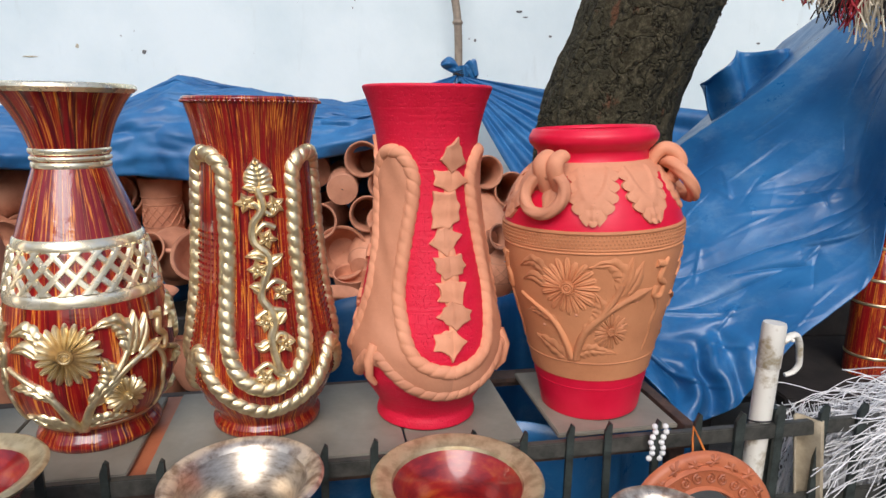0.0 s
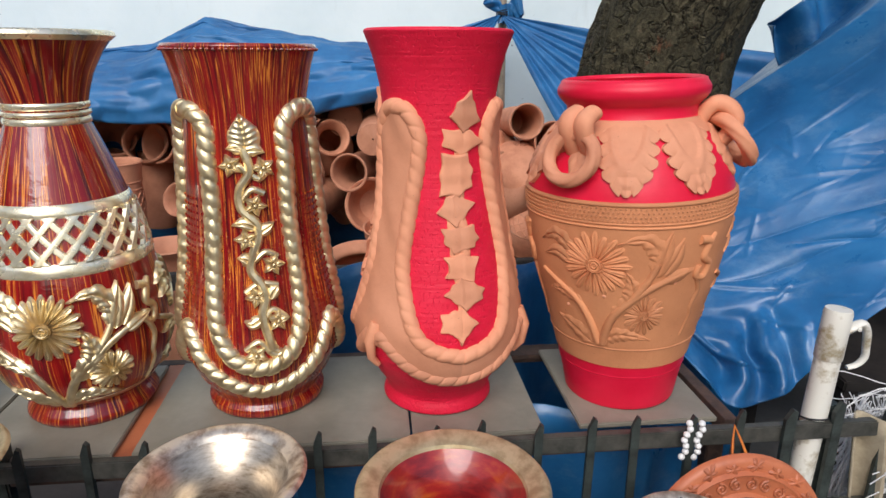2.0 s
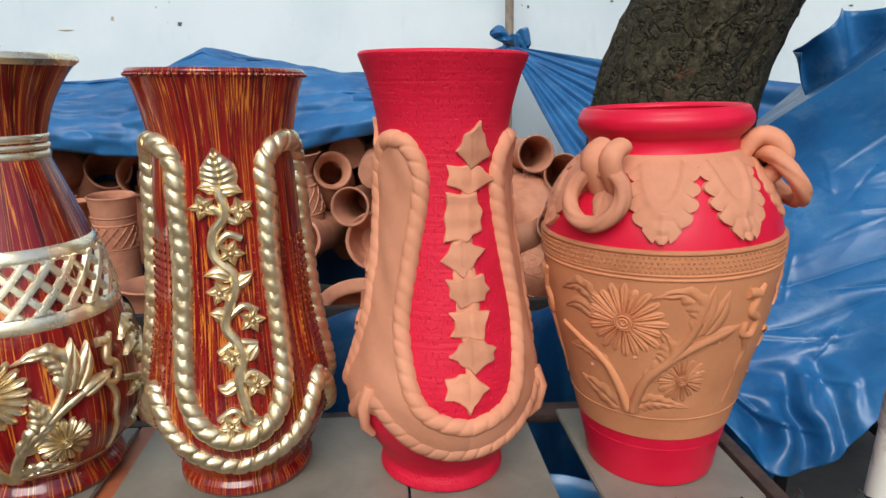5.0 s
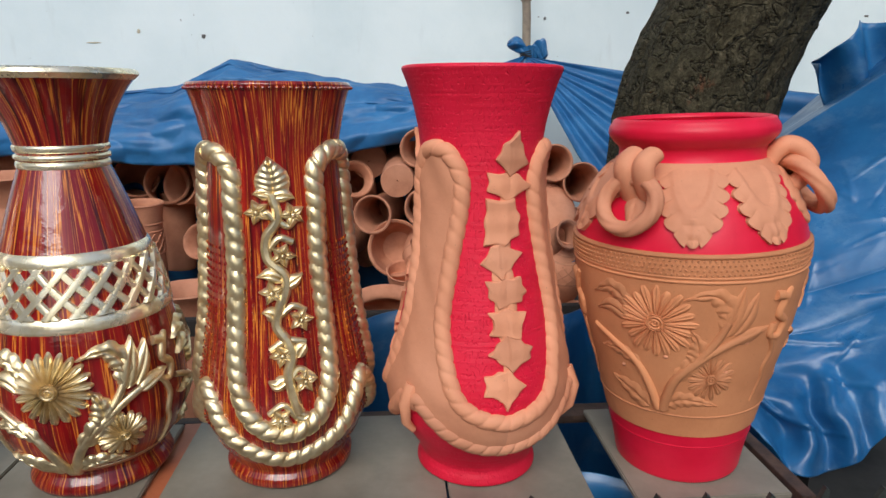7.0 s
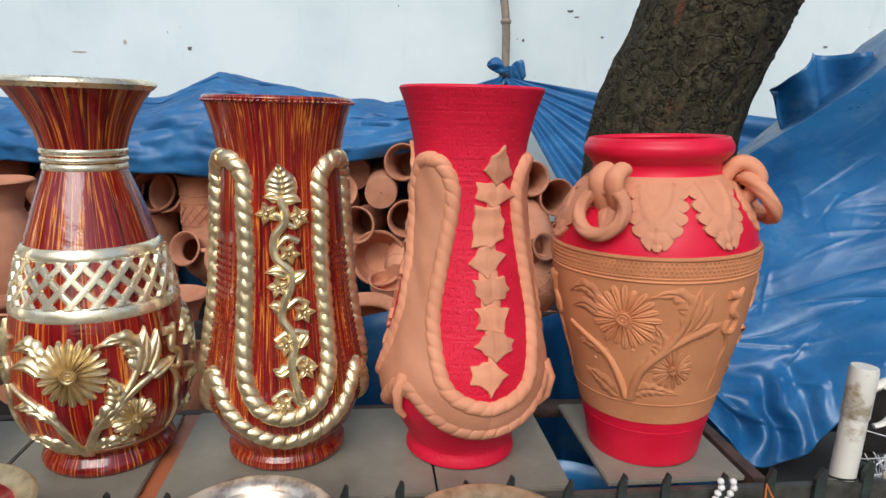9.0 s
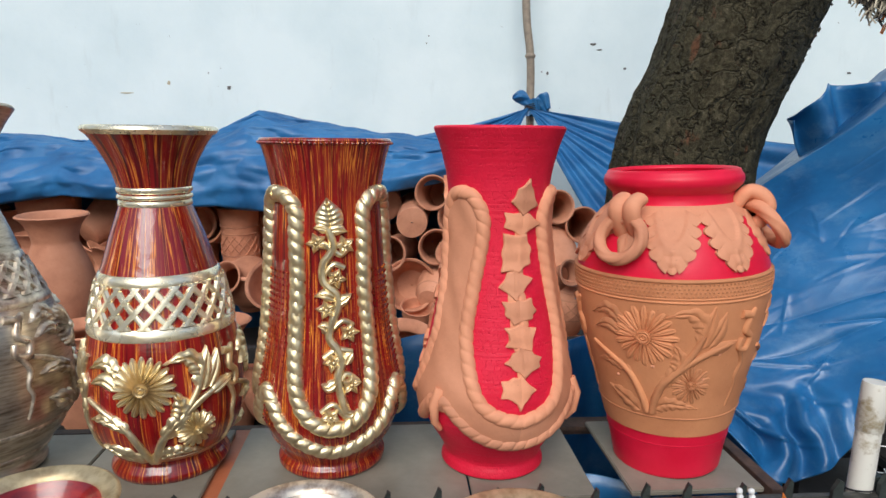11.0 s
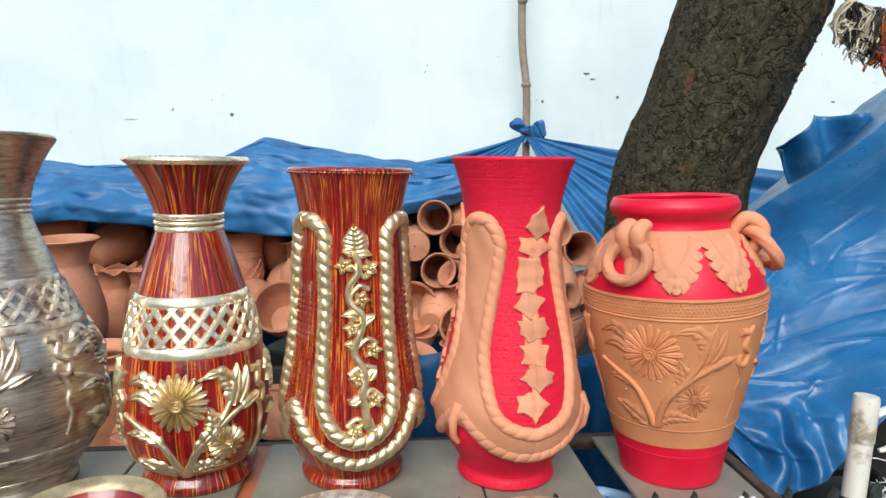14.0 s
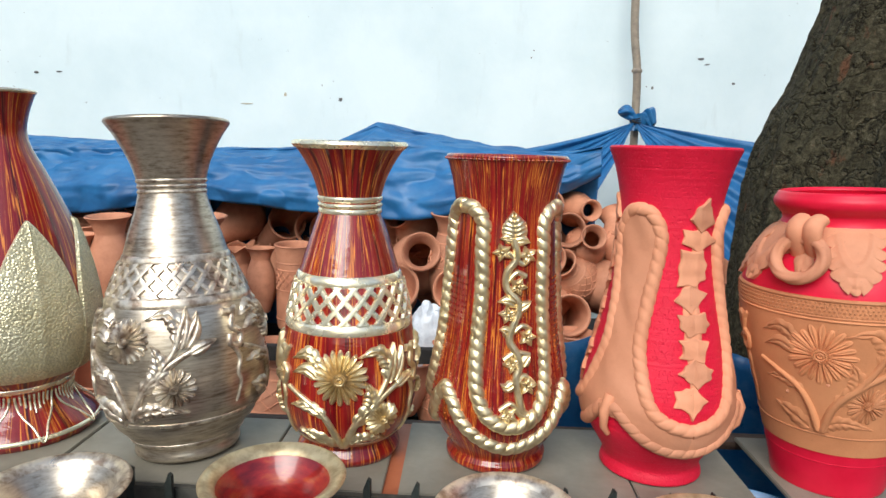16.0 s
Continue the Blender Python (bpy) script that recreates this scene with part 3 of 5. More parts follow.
bar_mesh = {}
random.seed(3)
for k in range(-30, 22):
    x = 0.224 + 0.0865 * k
    w = 0.0066 if x < 0.5 else 0.0092
    if w not in bar_mesh:
        ob = pointed_bar(0.84, w).link("bar", iron, fence, sharp=20)
        bar_mesh[w] = ob.data
    else:
        ob = new("bar", bar_mesh[w])
        ob.parent = fence
    ob.matrix_world = pose(x, fence_y(x), 0.045 + random.uniform(-0.004, 0.004), random.uniform(-0.6, 0.6), random.uniform(-0.8, 0.8), 6.3 + random.uniform(-9, 9))
for z, h in ((0.832, 0.030), (0.672, 0.024), (0.12, 0.030)):
    b = Geo()
    b.box((4.7, 0.016, h), pose(-0.15, fence_y(-0.15) + 0.0135, z, 0, 0, 6.28), 0.002)
    b.link("rail", iron_rail, fence)
for x in (-2.4, -0.7, 0.655, 2.1):
    b = Geo()
    b.box((0.032, 0.032, 0.87), pose(x, fence_y(x) + 0.038, 0.435, 0, 0, 6.28), 0.003)
    b.link("post", iron, fence)


# ---- decorated vases on the table ----
def vase(name, x, y, label, lean=(0, 0)):
    return empty(name, pose(x, y, TABLE + 0.0005, lean[0], lean[1], 0), label, "vase", "large vases on the table")


def lattice(parent, mat, s, z0, z1, count, width, out, phase=0.0):
    """A diamond trellis band: two families of slanting straps."""
    zm = (z0 + z1) / 2
    step = 360.0 / count
    for k in range(count):
        for sign in (-1, 1):
            a0 = phase + (k + (0.25 if sign > 0 else -0.25)) * step

            def at(u, v):
                zz = z0 + (z1 - z0) * v
                q = u * 2 - 1
                a = a0 + sign * step * (v - 0.5) * 1.85 + math.degrees(q * width / 2 / s.r(zm))
                w = out * (1 - 0.2 * q * q) + sign * 0.0004 if abs(q) < 0.99 else -0.002
                return s.at(a, zz, w)
            g = Geo()
            g.grid(at, 6, 13)
            g.link("trellis_strap", mat, parent)


# woodgrain vase with gold trellis, flowers and rings
V1 = [(0.1026, 0.000), (0.1070, 0.008), (0.1037, 0.018), (0.0947, 0.032), (0.0989, 0.042), (0.1134, 0.056), (0.1279, 0.080), (0.1385, 0.118), (0.1405, 0.166), (0.1374, 0.214), (0.1304, 0.261), (0.1198, 0.308), (0.1091, 0.354), (0.0982, 0.388), (0.0799, 0.444), (0.0635, 0.489), (0.0603, 0.500), (0.0607, 0.517), (0.0650, 0.539), (0.0760, 0.571), (0.0940, 0.604), (0.1100, 0.626), (0.1121, 0.630)]
s1 = Turned(V1)
v1 = vase("gold_trellis_vase", -0.649, 1.230, "glossy red woodgrain vase with gold trellis band and flowers")
s1.body(v1, wood_red)
g = Geo()
for z, half, out in ((0.523, 0.006, 0.004), (0.511, 0.0045, 0.0055), (0.500, 0.006, 0.004)):
    s1.ring(g, z, half, out)
g.link("neck_ring", bright_gold, v1, "gold triple ring round the neck")
g = Geo()
g.rev([(s1.r(0.620) + 0.001, 0.620), (s1.r(0.630) + 0.0025, 0.6275), (s1.r(0.630) + 0.0015, 0.6325), (s1.r(0.630) - 0.003, 0.6355), (s1.r(0.630) - 0.0085, 0.634), (s1.r(0.61) - 0.0085, 0.610)], 72, 0.006)
g.link("lip", bright_gold, v1, "gold painted rim")
for z, half, out in ((0.371, 0.011, 0.004), (0.283, 0.012, 0.004)):
    g = Geo()
    s1.ring(g, z, half, out)
    g.link("band", bright_gold, v1, "wide gold band")
g = Geo()
s1.ring(g, 0.046, 0.007, 0.004)
g.link("foot_line", gold, v1, "thin gold line")
lattice(v1, bright_gold, s1, 0.294, 0.364, 22, 0.0180, 0.0050, 4)


for a in (9.7, 129.7, 249.7):
    mould_spray(s1, a, 0.197, v1, gold, 0.0100, 0.056, 0.038, "gold", 0.90, 0.0, 1.35)

# woodgrain rope vase and red rope vase share one form
V2 = [(0.0958, 0.000), (0.1017, 0.006), (0.1007, 0.016), (0.0939, 0.026), (0.0978, 0.036), (0.1105, 0.058), (0.1232, 0.082), (0.1320, 0.108), (0.1350, 0.138), (0.1320, 0.170), (0.1242, 0.215), (0.1144, 0.275), (0.1086, 0.333), (0.1046, 0.391), (0.1017, 0.447), (0.0988, 0.492), (0.0988, 0.526), (0.1037, 0.555), (0.1105, 0.585), (0.1183, 0.610), (0.1193, 0.613)]
s2 = Turned(V2)
v2 = vase("gold_rope_vase", -0.341, 1.258, "glossy red woodgrain vase with twisted gold ropes and vine")
s2.body(v2, wood_fine)
# beaded edge of the rim
g = Geo()
for k in range(84):
    a = 360.0 / 84 * k
    p = s2.at(a, 0.609, 0.0005)
    g.blob(p, (0.0038, 0.0038, 0.003), 6, 5)
g.link("beaded_rim", wood_fine, v2, "notched rim edge")


def rope_u(c, half_top, half_mid, z_top, z_low):
    """Half of a hanging U and the arch that joins it to the next one."""
    return [(c - 60, z_top), (c - 60 + 13, z_top - 0.004), (c - half_top, z_top - 0.028), (c - half_top + 1, z_top - 0.075), (c - half_mid, z_top - 0.160), (c - half_mid - 1, z_top - 0.255), (c - half_mid + 2, z_top - 0.335), (c - half_mid * 0.66, z_low + 0.024), (c - half_mid * 0.30, z_low + 0.004), (c, z_low)]


def rope_panel(s, c, parent, mat, radius, half_top, half_mid, z_top, z_low, zc, zcusp, label):
    left = rope_u(c, half_top, half_mid, z_top, z_low)
    right = [(2 * c - a, z) for a, z in reversed(left[:-1])]
    f = Geo()
    s.rope(f, left + right, radius, 24, 0.19, -0.05)
    f.link("rope", mat, parent, label)
    f = Geo()
    low = [(c - 66, zcusp - 0.012), (c - 60, zcusp + 0.004), (c - 52, zcusp - 0.014), (c - 40, zc + 0.045), (c - 22, zc + 0.014), (c, zc)]
    s.rope(f, low + [(2 * c - a, z) for a, z in reversed(low[:-1])], radius * 0.95, 24, 0.19, -0.05)
    f.link("swag", mat, parent, label)


for c in (15, 135, 255):
    rope_panel(s2, c, v2, gold, 0.0150, 35, 32, 0.522, 0.116, 0.066, 0.168, "twisted gold rope")


def vine(s, c, parent, mat):
    """A climbing vine: a ribbed top leaf, a winding stem, arched tendrils and five-petalled flowers."""
    def piece(name, build, text=""):
        f = Geo()
        build(f)
        f.link(name, mat, parent, text)

    def lie(z0):
        return s.wrap(c, z0)

    def flat(pts, z0):
        return [(radians(a) * s.r(z0), z - z0) for a, z in pts]
    piece("vine_leaf", lambda f: s.blade(f, lie(0.488), [(0.002, -0.030), (0.0, 0.0), (-0.004, 0.030)], 0.050, 0.010, 8, 0.04, 0.8), "raised gold leaf")
    stem = [(-1, 0.466), (3, 0.432), (-6, 0.405), (-6, 0.375), (5, 0.352), (6, 0.330), (1, 0.305), (-2, 0.278), (5, 0.253), (7, 0.230), (4, 0.207), (6, 0.176), (9, 0.148)]
    piece("vine_stem", lambda f: s.stem(f, [(c + a, z) for a, z in stem], 0.0072, 0.0080))
    for pts in ([(13, 0.397), (3, 0.404), (-6, 0.385)], [(1, 0.292), (10, 0.305), (19, 0.296)], [(-7, 0.242), (4, 0.256), (17, 0.250)], [(5, 0.198), (11, 0.213), (20, 0.197)], [(-9, 0.149), (0, 0.162), (7, 0.142)], [(3, 0.425), (-5, 0.440), (-10, 0.436)], [(3, 0.428), (10, 0.420), (16, 0.428)]):
        piece("vine_tendril", lambda f: s.stem(f, [(c + a, z) for a, z in pts], 0.0052, 0.0050))
    for z0, pts in ((0.466, [(-1, 0.464), (-8, 0.468), (-15, 0.466)]), (0.466, [(0, 0.462), (9, 0.464), (17, 0.459)]), (0.345, [(5, 0.343), (-5, 0.352), (-15, 0.349)]), (0.340, [(5, 0.334), (12, 0.342), (19, 0.352)]), (0.292, [(-1, 0.285), (-6, 0.296), (-12, 0.298)]), (0.250, [(10, 0.230), (14, 0.244), (17, 0.252)]), (0.198, [(3, 0.201), (-3, 0.192), (-9, 0.198)]), (0.150, [(7, 0.150), (11, 0.142), (15, 0.147)])):
        piece("vine_leaf", lambda f: s.blade(f, lie(z0), flat(pts, z0), 0.022, 0.009))
    for aa, zz in ((-12, 0.441), (14, 0.436), (5, 0.379), (-4, 0.326), (15, 0.284), (1, 0.235), (14, 0.194), (-2, 0.141)):
        def bloom(f):
            put = s.wrap(c + aa, zz, zz * 700)
            for k in range(5):
                t = 2 * math.pi * k / 5
                s.blade(f, put, [(0.003 * math.sin(t), 0.003 * math.cos(t)), (0.009 * math.sin(t), 0.009 * math.cos(t)), (0.0185 * math.sin(t), 0.0185 * math.cos(t))], 0.014, 0.010)
            f.blob(put(0, 0, 0.008), (0.0035, 0.0035, 0.0035), 8, 6)
        piece("vine_flower", bloom)


for c in (14, 134, 254):
    vine(s2, c, v2, gold)
for z in (0.070, 0.078, 0.028):
    g = Geo()
    for k in range(90):
        g.blob(s2.at(4 * k, z - 0.012, 0.0), (0.0016, 0.0016, 0.0016), 5, 4)
    g.link("pricked_line", wood_fine, v2)["kind"] = "stuff"

# pricked dots in upright columns
g = Geo()
for k in range(72):
    for row in range(26):
        g.blob(s2.at(5 * k, 0.105 + 0.0112 * row, 0.0), (0.0019, 0.0019, 0.0026), 5, 4)
g.link("pricked_field", wood_fine, v2)["kind"] = "stuff"

# red painted rope vase with bare clay relief
V3 = [(0.0936, 0.000), (0.0995, 0.004), (0.0975, 0.014), (0.0936, 0.026), (0.1015, 0.044), (0.1152, 0.066), (0.1290, 0.090), (0.1389, 0.115), (0.1438, 0.150), (0.1418, 0.178), (0.1330, 0.222), (0.1221, 0.269), (0.1103, 0.327), (0.1005, 0.385), (0.0946, 0.442), (0.0926, 0.498), (0.0946, 0.542), (0.1005, 0.575), (0.1093, 0.608), (0.1192, 0.634), (0.1202, 0.637)]
s3 = Turned(V3)
v3 = vase("red_rope_vase", -0.026, 1.275, "matt red vase with bare clay ropes and leaf strip")
s3.body(v3, red_paint, wobble=0.006)


def v3_arch(c):
    """Bare clay field between two red panels: an arch above, a skirt below, edged with rope."""
    right = [(c, 0.526), (c + 13, 0.520), (c + 24, 0.490), (c + 25, 0.450), (c + 19, 0.371), (c + 16, 0.288), (c + 21, 0.228), (c + 30, 0.172), (c + 43, 0.146), (c + 60, 0.134)]
    left = [(2 * c - a, z) for a, z in right[1:]]
    f = Geo()
    s3.rope(f, list(reversed(left)) + right, 0.0132, 22, 0.13, 0.0)
    f.link("rope", clay, v3, "bare clay rope")
    edge = spline(right, 6)
    low = spline([(c, 0.150), (c + 5, 0.158), (c + 14, 0.138), (c + 28, 0.110), (c + 44, 0.093), (c + 60, 0.088)], 6)

    def half_width(z):
        best = 0.0
        for (a1, z1), (a2, z2) in zip(edge, edge[1:]):
            if min(z1, z2) <= z <= max(z1, z2) and z1 != z2:
                best = max(best, a1 + (a2 - a1) * (z - z1) / (z2 - z1) - c)
        return best

    def field(u, v):
        z = 0.140 + (0.522 - 0.140) * v
        return s3.at(c + (u * 2 - 1) * half_width(z), z, 0.0075 + 0.0015 * math.sin(z * 60 + 9 * u) * math.sin(z * 23))
    f = Geo()
    f.grid(field, 17, 60)

    def skirt(sign):
        def at(u, v):
            aw = c + 60 * u
            zl = float(np.interp(aw, [p[0] for p in low], [p[1] for p in low]))
            zu = 0.150 if u < 0.5 else float(np.interp(aw, [c + 30, c + 43, c + 60], [0.172, 0.146, 0.134]))
            zu = max(zu, zl + 0.012)
            return s3.at(c + sign * 60 * u, zl + (zu - zl) * v, 0.0075)
        return at
    for sign in (-1, 1):
        f.grid(skirt(sign), 28, 6)
    f.link("clay_field", clay, v3, "bare clay field between the ropes")
    for sign in (-1, 1):
        f = Geo()
        s3.rope(f, [(c + sign * (a - c), z) for a, z in low], 0.0134, 22, 0.13, 0.0)
        f.link("swag", clay, v3, "bare clay swag")
    f = Geo()
    f.tube([s3.at(c, 0.178, 0.002), s3.at(c - 1, 0.150, 0.014), s3.at(c - 2, 0.118, 0.014), s3.at(c - 2, 0.100, 0.006)], lambda t: 0.012 - 0.007 * t, 10)
    f.link("drip", clay, v3)


for c in (-43, 77, 197):
    v3_arch(c)


def v3_strip(c):
    """A climbing strip of ivy: flat lobed leaves overlapping up a thin stem."""
    for a, z, tips in ((9, 0.515, [(-18, 28), (45, 22), (75, 35), (120, 20), (186, 20), (265, 24)]), (8, 0.478, [(-6, 36), (50, 17), (100, 14), (152, 33), (195, 30), (262, 22)]), (2, 0.425, [(14, 25), (62, 34), (126, 38), (180, 24), (231, 39), (274, 32), (322, 28)]), (0, 0.373, [(11, 31), (90, 22), (130, 20), (193, 27), (270, 28), (310, 18)]), (3, 0.328, [(-8, 30), (36, 27), (100, 14), (156, 30), (200, 24), (246, 26), (322, 26)]), (3, 0.282, [(21, 30), (88, 18), (153, 29), (184, 18), (212, 28), (304, 29)]), (4, 0.241, [(3, 33), (45, 20), (103, 23), (150, 20), (186, 30), (222, 20), (270, 27), (336, 30)]), (1, 0.192, [(-4, 26), (84, 22), (120, 22), (156, 34), (200, 33), (228, 20), (268, 33), (305, 18)])):
        f = Geo()
        s3.lobed(f, c + a, z, [(d, reach * 1.08 + 1) for d, reach in tips], 0.0062)
        f.link("leaf", clay, v3, "ivy leaf cut from bare clay")
    f = Geo()
    ribbon = [(c + 12, 0.530), (c + 9, 0.480), (c + 3, 0.425), (c, 0.373), (c + 3, 0.328), (c + 3, 0.282), (c + 4, 0.241), (c + 1, 0.192), (c, 0.154)]
    s3.blade(f, s3.wrap(c, 0.35), [(radians(a - c) * s3.r(0.35), z - 0.35) for a, z in ribbon], 0.036, 0.0052, 17, 0.16, 0.9)
    f.link("leaf_stem", clay, v3)


for c in (16, 136, 256):
    v3_strip(c)

# wide jar with ring handles
V4 = [(0.0950, 0.000), (0.1000, 0.004), (0.1030, 0.020), (0.1075, 0.045), (0.1130, 0.070), (0.1190, 0.100), (0.1275, 0.136), (0.1385, 0.185), (0.1510, 0.233), (0.1610, 0.279), (0.1690, 0.330), (0.1732, 0.370), (0.1725, 0.393), (0.1640, 0.424), (0.1475, 0.460), (0.1285, 0.489), (0.1120, 0.505), (0.1075, 0.515), (0.1075, 0.526), (0.1135, 0.533), (0.1220, 0.544), (0.1230, 0.555), (0.1180, 0.564)]
s4 = Turned(V4)
v4 = vase("ring_handle_jar", 0.322, 1.300, "red jar with bare clay flower band and ring handles", (0, -2.6))
s4.body(v4, red_smooth, wall=0.012)
s4.shell(0.094, 0.392, 0.0020, v4, clay_warm, "clay_band", "bare terracotta band")
s4.shell(0.488, 0.510, 0.0025, v4, clay, "shoulder_band", "bare clay collar", n=6)
for z, half, out, mt in ((0.356, 0.003, 0.0050, clay_warm), (0.362, 0.0025, 0.0045, clay_warm), (0.392, 0.004, 0.0055, clay_warm), (0.132, 0.0025, 0.0045, clay_warm), (0.072, 0.0030, 0.0015, red_smooth)):
    g = Geo()
    s4.ring(g, z, half, out)
    g.link("band_line", mt, v4)
# stippled collar
g = Geo()
for row in range(4):
    for k in range(150):
        g.blob(s4.at(k * 2.4 + row * 1.2, 0.367 + row * 0.0065, 0.0026), (0.0022, 0.0022, 0.0018), 5, 4)
g.link("stippled_band", clay_warm, v4)


for a in (-31, 89, 209):
    mould_spray(s4, a, 0.291, v4, clay_warm, 0.0058, 0.060, 0.041, "clay", 1.0, 0.22, 1.4)
# small bubbles and nicks left by the mould
random.seed(14)
for a, z in ((-52, 0.205), (-8, 0.262), (6, 0.214), (-26, 0.236), (14, 0.262)):
    g = Geo()
    g.blob(s4.at(a, z, 0.001), (0.004, 0.003, 0.0035), 8, 6)
    g.link("clay_crumb", clay, v4)


def v4_collar_leaf(c):
    """A feathered clay leaf pressed on the shoulder, pointing down, with a raised U-shaped rib."""
    f = Geo()
    vs, hs = [0, 0.28, 0.5, 0.66, 0.8, 0.92, 1.0], [0.0420, 0.0450, 0.0430, 0.0340, 0.0200, 0.0110, 0.0030]

    def at(u, v):
        q = u * 2 - 1
        z = 0.505 - 0.101 * v
        half = float(np.interp(v, vs, hs))
        tooth = 1 - math.sin(math.pi * ((v * 5.5 + 0.1) % 1.0)) ** 0.6
        edge = max(0.0, (abs(q) - 0.45) / 0.55)
        k = 1 - 0.26 * edge * tooth
        # rib: an arch open at the top, feathers run out from it
        d = math.hypot(q * half / 0.027, v / 0.62)
        w = 0.0046 + 0.0030 * math.exp(-((d - 0.95) / 0.16) ** 2) - 0.0020 * (d < 0.8)
        if d > 1.0:
            w += 0.0022 * math.sin(math.pi * ((v * 5.5 + 0.1 - edge * 0.35) % 1.0)) * min(1.0, (d - 1.0) * 3)
        w += 0.0018 * math.exp(-(q * half / 0.003) ** 2) * (v > 0.62)
        if abs(q) > 0.99 or v > 0.995:
            w = -0.002
        return s4.at(c + math.degrees(q * half * k / max(0.10, s4.r(z))), z - 0.010 * edge * (v < 0.9), w)
    f.grid(at, 41, 90)
    f.link("collar_leaf", clay, v4, "feathered bare clay leaf")


def v4_handle(c, swing, bulge=0.026):
    f = Geo()
    # two thick loops of clay on the shoulder
    for da in (-6.5, 6.5):
        loop = []
        for k in range(20):
            loop.append(s4.at(c + da, 0.492, 0) + (s4.at(c, 0.492, 1.0) - s4.at(c, 0.492, 0)).normalized() * (0.008 + bulge * math.sin(math.pi * k / 19)) + Vector((0, 0, 0.032 - 0.066 * k / 19 + (bulge - 0.012) * math.sin(math.pi * k / 19))))
        f.tube(loop, 0.0165, 14, flat=0.75)
    f.link("handle_loop", clay, v4, "thick clay handle loop")
    f = Geo()
    out = (s4.at(c, 0.46, 1.0) - s4.at(c, 0.46, 0)).normalized()
    side = Vector((out.y, -out.x, 0))
    base = s4.at(c, 0.486, bulge)
    e1, e2 = (Vector((0, 0, 0.9)) - out * 0.42).normalized(), side
    if swing:
        e1, e2 = (Vector((0, 0, 0.72)) - out * 0.66 + side * 0.2).normalized(), (out * 0.45 + Vector((0, 0, 0.45)) + side * 0.75).normalized()
    ring = []
    for k in range(40):
        t = 2 * math.pi * k / 40
        ring.append(base + e2 * (0.040 * math.sin(t)) + e1 * 0.037 * (math.cos(t) - 0.80))
    f.tube(ring, 0.0112, 24, 4.13, 0.20, True, strands=4)
    f.link("ring", clay, v4, "twisted clay ring")
    f = Geo()
    s4.leaf(f, c, 0.478, 180, 0.055, 0.032, 0.005, 3, 0.2)
    s4.leaf(f, c - 18, 0.498, 170, 0.050, 0.045, 0.004, 4, 0.3)
    f.link("handle_leaf", clay, v4)


def v4_side_handle(c):
    """A double strap curling out from the neck, with a loose ring through it."""
    out = (s4.at(c, 0.46, 1.0) - s4.at(c, 0.46, 0)).normalized()
    side = Vector((out.y, -out.x, 0))
    for d in (-0.0110, 0.0110):
        f = Geo()
        f.tube(spline([out * r + Vector((0, 0, z)) + side * d * k for r, z, k in ((0.106, 0.496, 1.0), (0.118, 0.517, 1.0), (0.134, 0.527, 1.0), (0.152, 0.520, 0.95), (0.162, 0.503, 0.9), (0.156, 0.487, 0.9), (0.148, 0.474, 0.9), (0.132, 0.466, 0.9))], 6), 0.0128, 12)
        f.link("handle_strap", clay, v4, "thick clay handle strap")
    f = Geo()
    centre = out * 0.160 + Vector((0, 0, 0.470))
    e1 = (out * 0.62 - Vector((0, 0, 0.78))).normalized()
    e2 = ((out * 0.78 + Vector((0, 0, 0.62))) * 0.42 + side * 0.9).normalized()
    f.tube([centre + e1 * 0.041 * math.cos(t) + e2 * 0.036 * math.sin(t) for t in np.linspace(0, 2 * math.pi, 45)[:-1]], 0.0118, 24, 4.13, 0.20, True, strands=4)
    f.link("ring", clay, v4, "twisted clay ring")
    f = Geo()
    s4.leaf(f, c - 6, 0.500, 180, 0.085, 0.052, 0.006, 5, 0.3)
    f.link("handle_leaf", clay, v4)


for c in (-16, 22, -82, 102, 139, 222, 253):
    v4_collar_leaf(c)
v4_handle(-46, 0.0)
v4_side_handle(66)
v4_handle(188, 0.0)

# antiqued silver vase
V0 = [(0.0988, 0.000), (0.1034, 0.008), (0.1012, 0.022), (0.1057, 0.030), (0.1194, 0.050), (0.1340, 0.066), (0.1455, 0.088), (0.1576, 0.116), (0.1635, 0.158), (0.1620, 0.207), (0.1551, 0.256), (0.1417, 0.304), (0.1209, 0.352), (0.1019, 0.398), (0.0883, 0.444), (0.0721, 0.491), (0.0641, 0.525), (0.0652, 0.547), (0.0739, 0.581), (0.0883, 0.614), (0.1037, 0.642), (0.1162, 0.660), (0.1172, 0.664)]
s0 = Turned(V0)
v0 = vase("silver_vase", -0.977, 1.165, "antiqued silver vase with raised flowers and trellis band", (-2.5, -3.2))
s0.body(v0, silver)
g = Geo()
for z in (0.548, 0.537, 0.527):
    s0.ring(g, z, 0.0042, 0.003)
g.link("neck_ring", silver_relief, v0, "silver triple ring round the neck")
for z, half, out in ((0.398, 0.009, 0.003), (0.322, 0.012, 0.004), (0.092, 0.0055, 0.004), (0.036, 0.006, 0.003)):
    g = Geo()
    s0.ring(g, z, half, out)
    g.link("band", silver_relief, v0, "bright silver band")
lattice(v0, silver_relief, s0, 0.331, 0.393, 24, 0.0160, 0.0050, 4)


for a in (-5.4, 114.6, 234.6):
    mould_spray(s0, a, 0.2565, v0, silver_relief, 0.0110, 0.044, 0.039, "silver", 1.12, 0.0, 1.4)


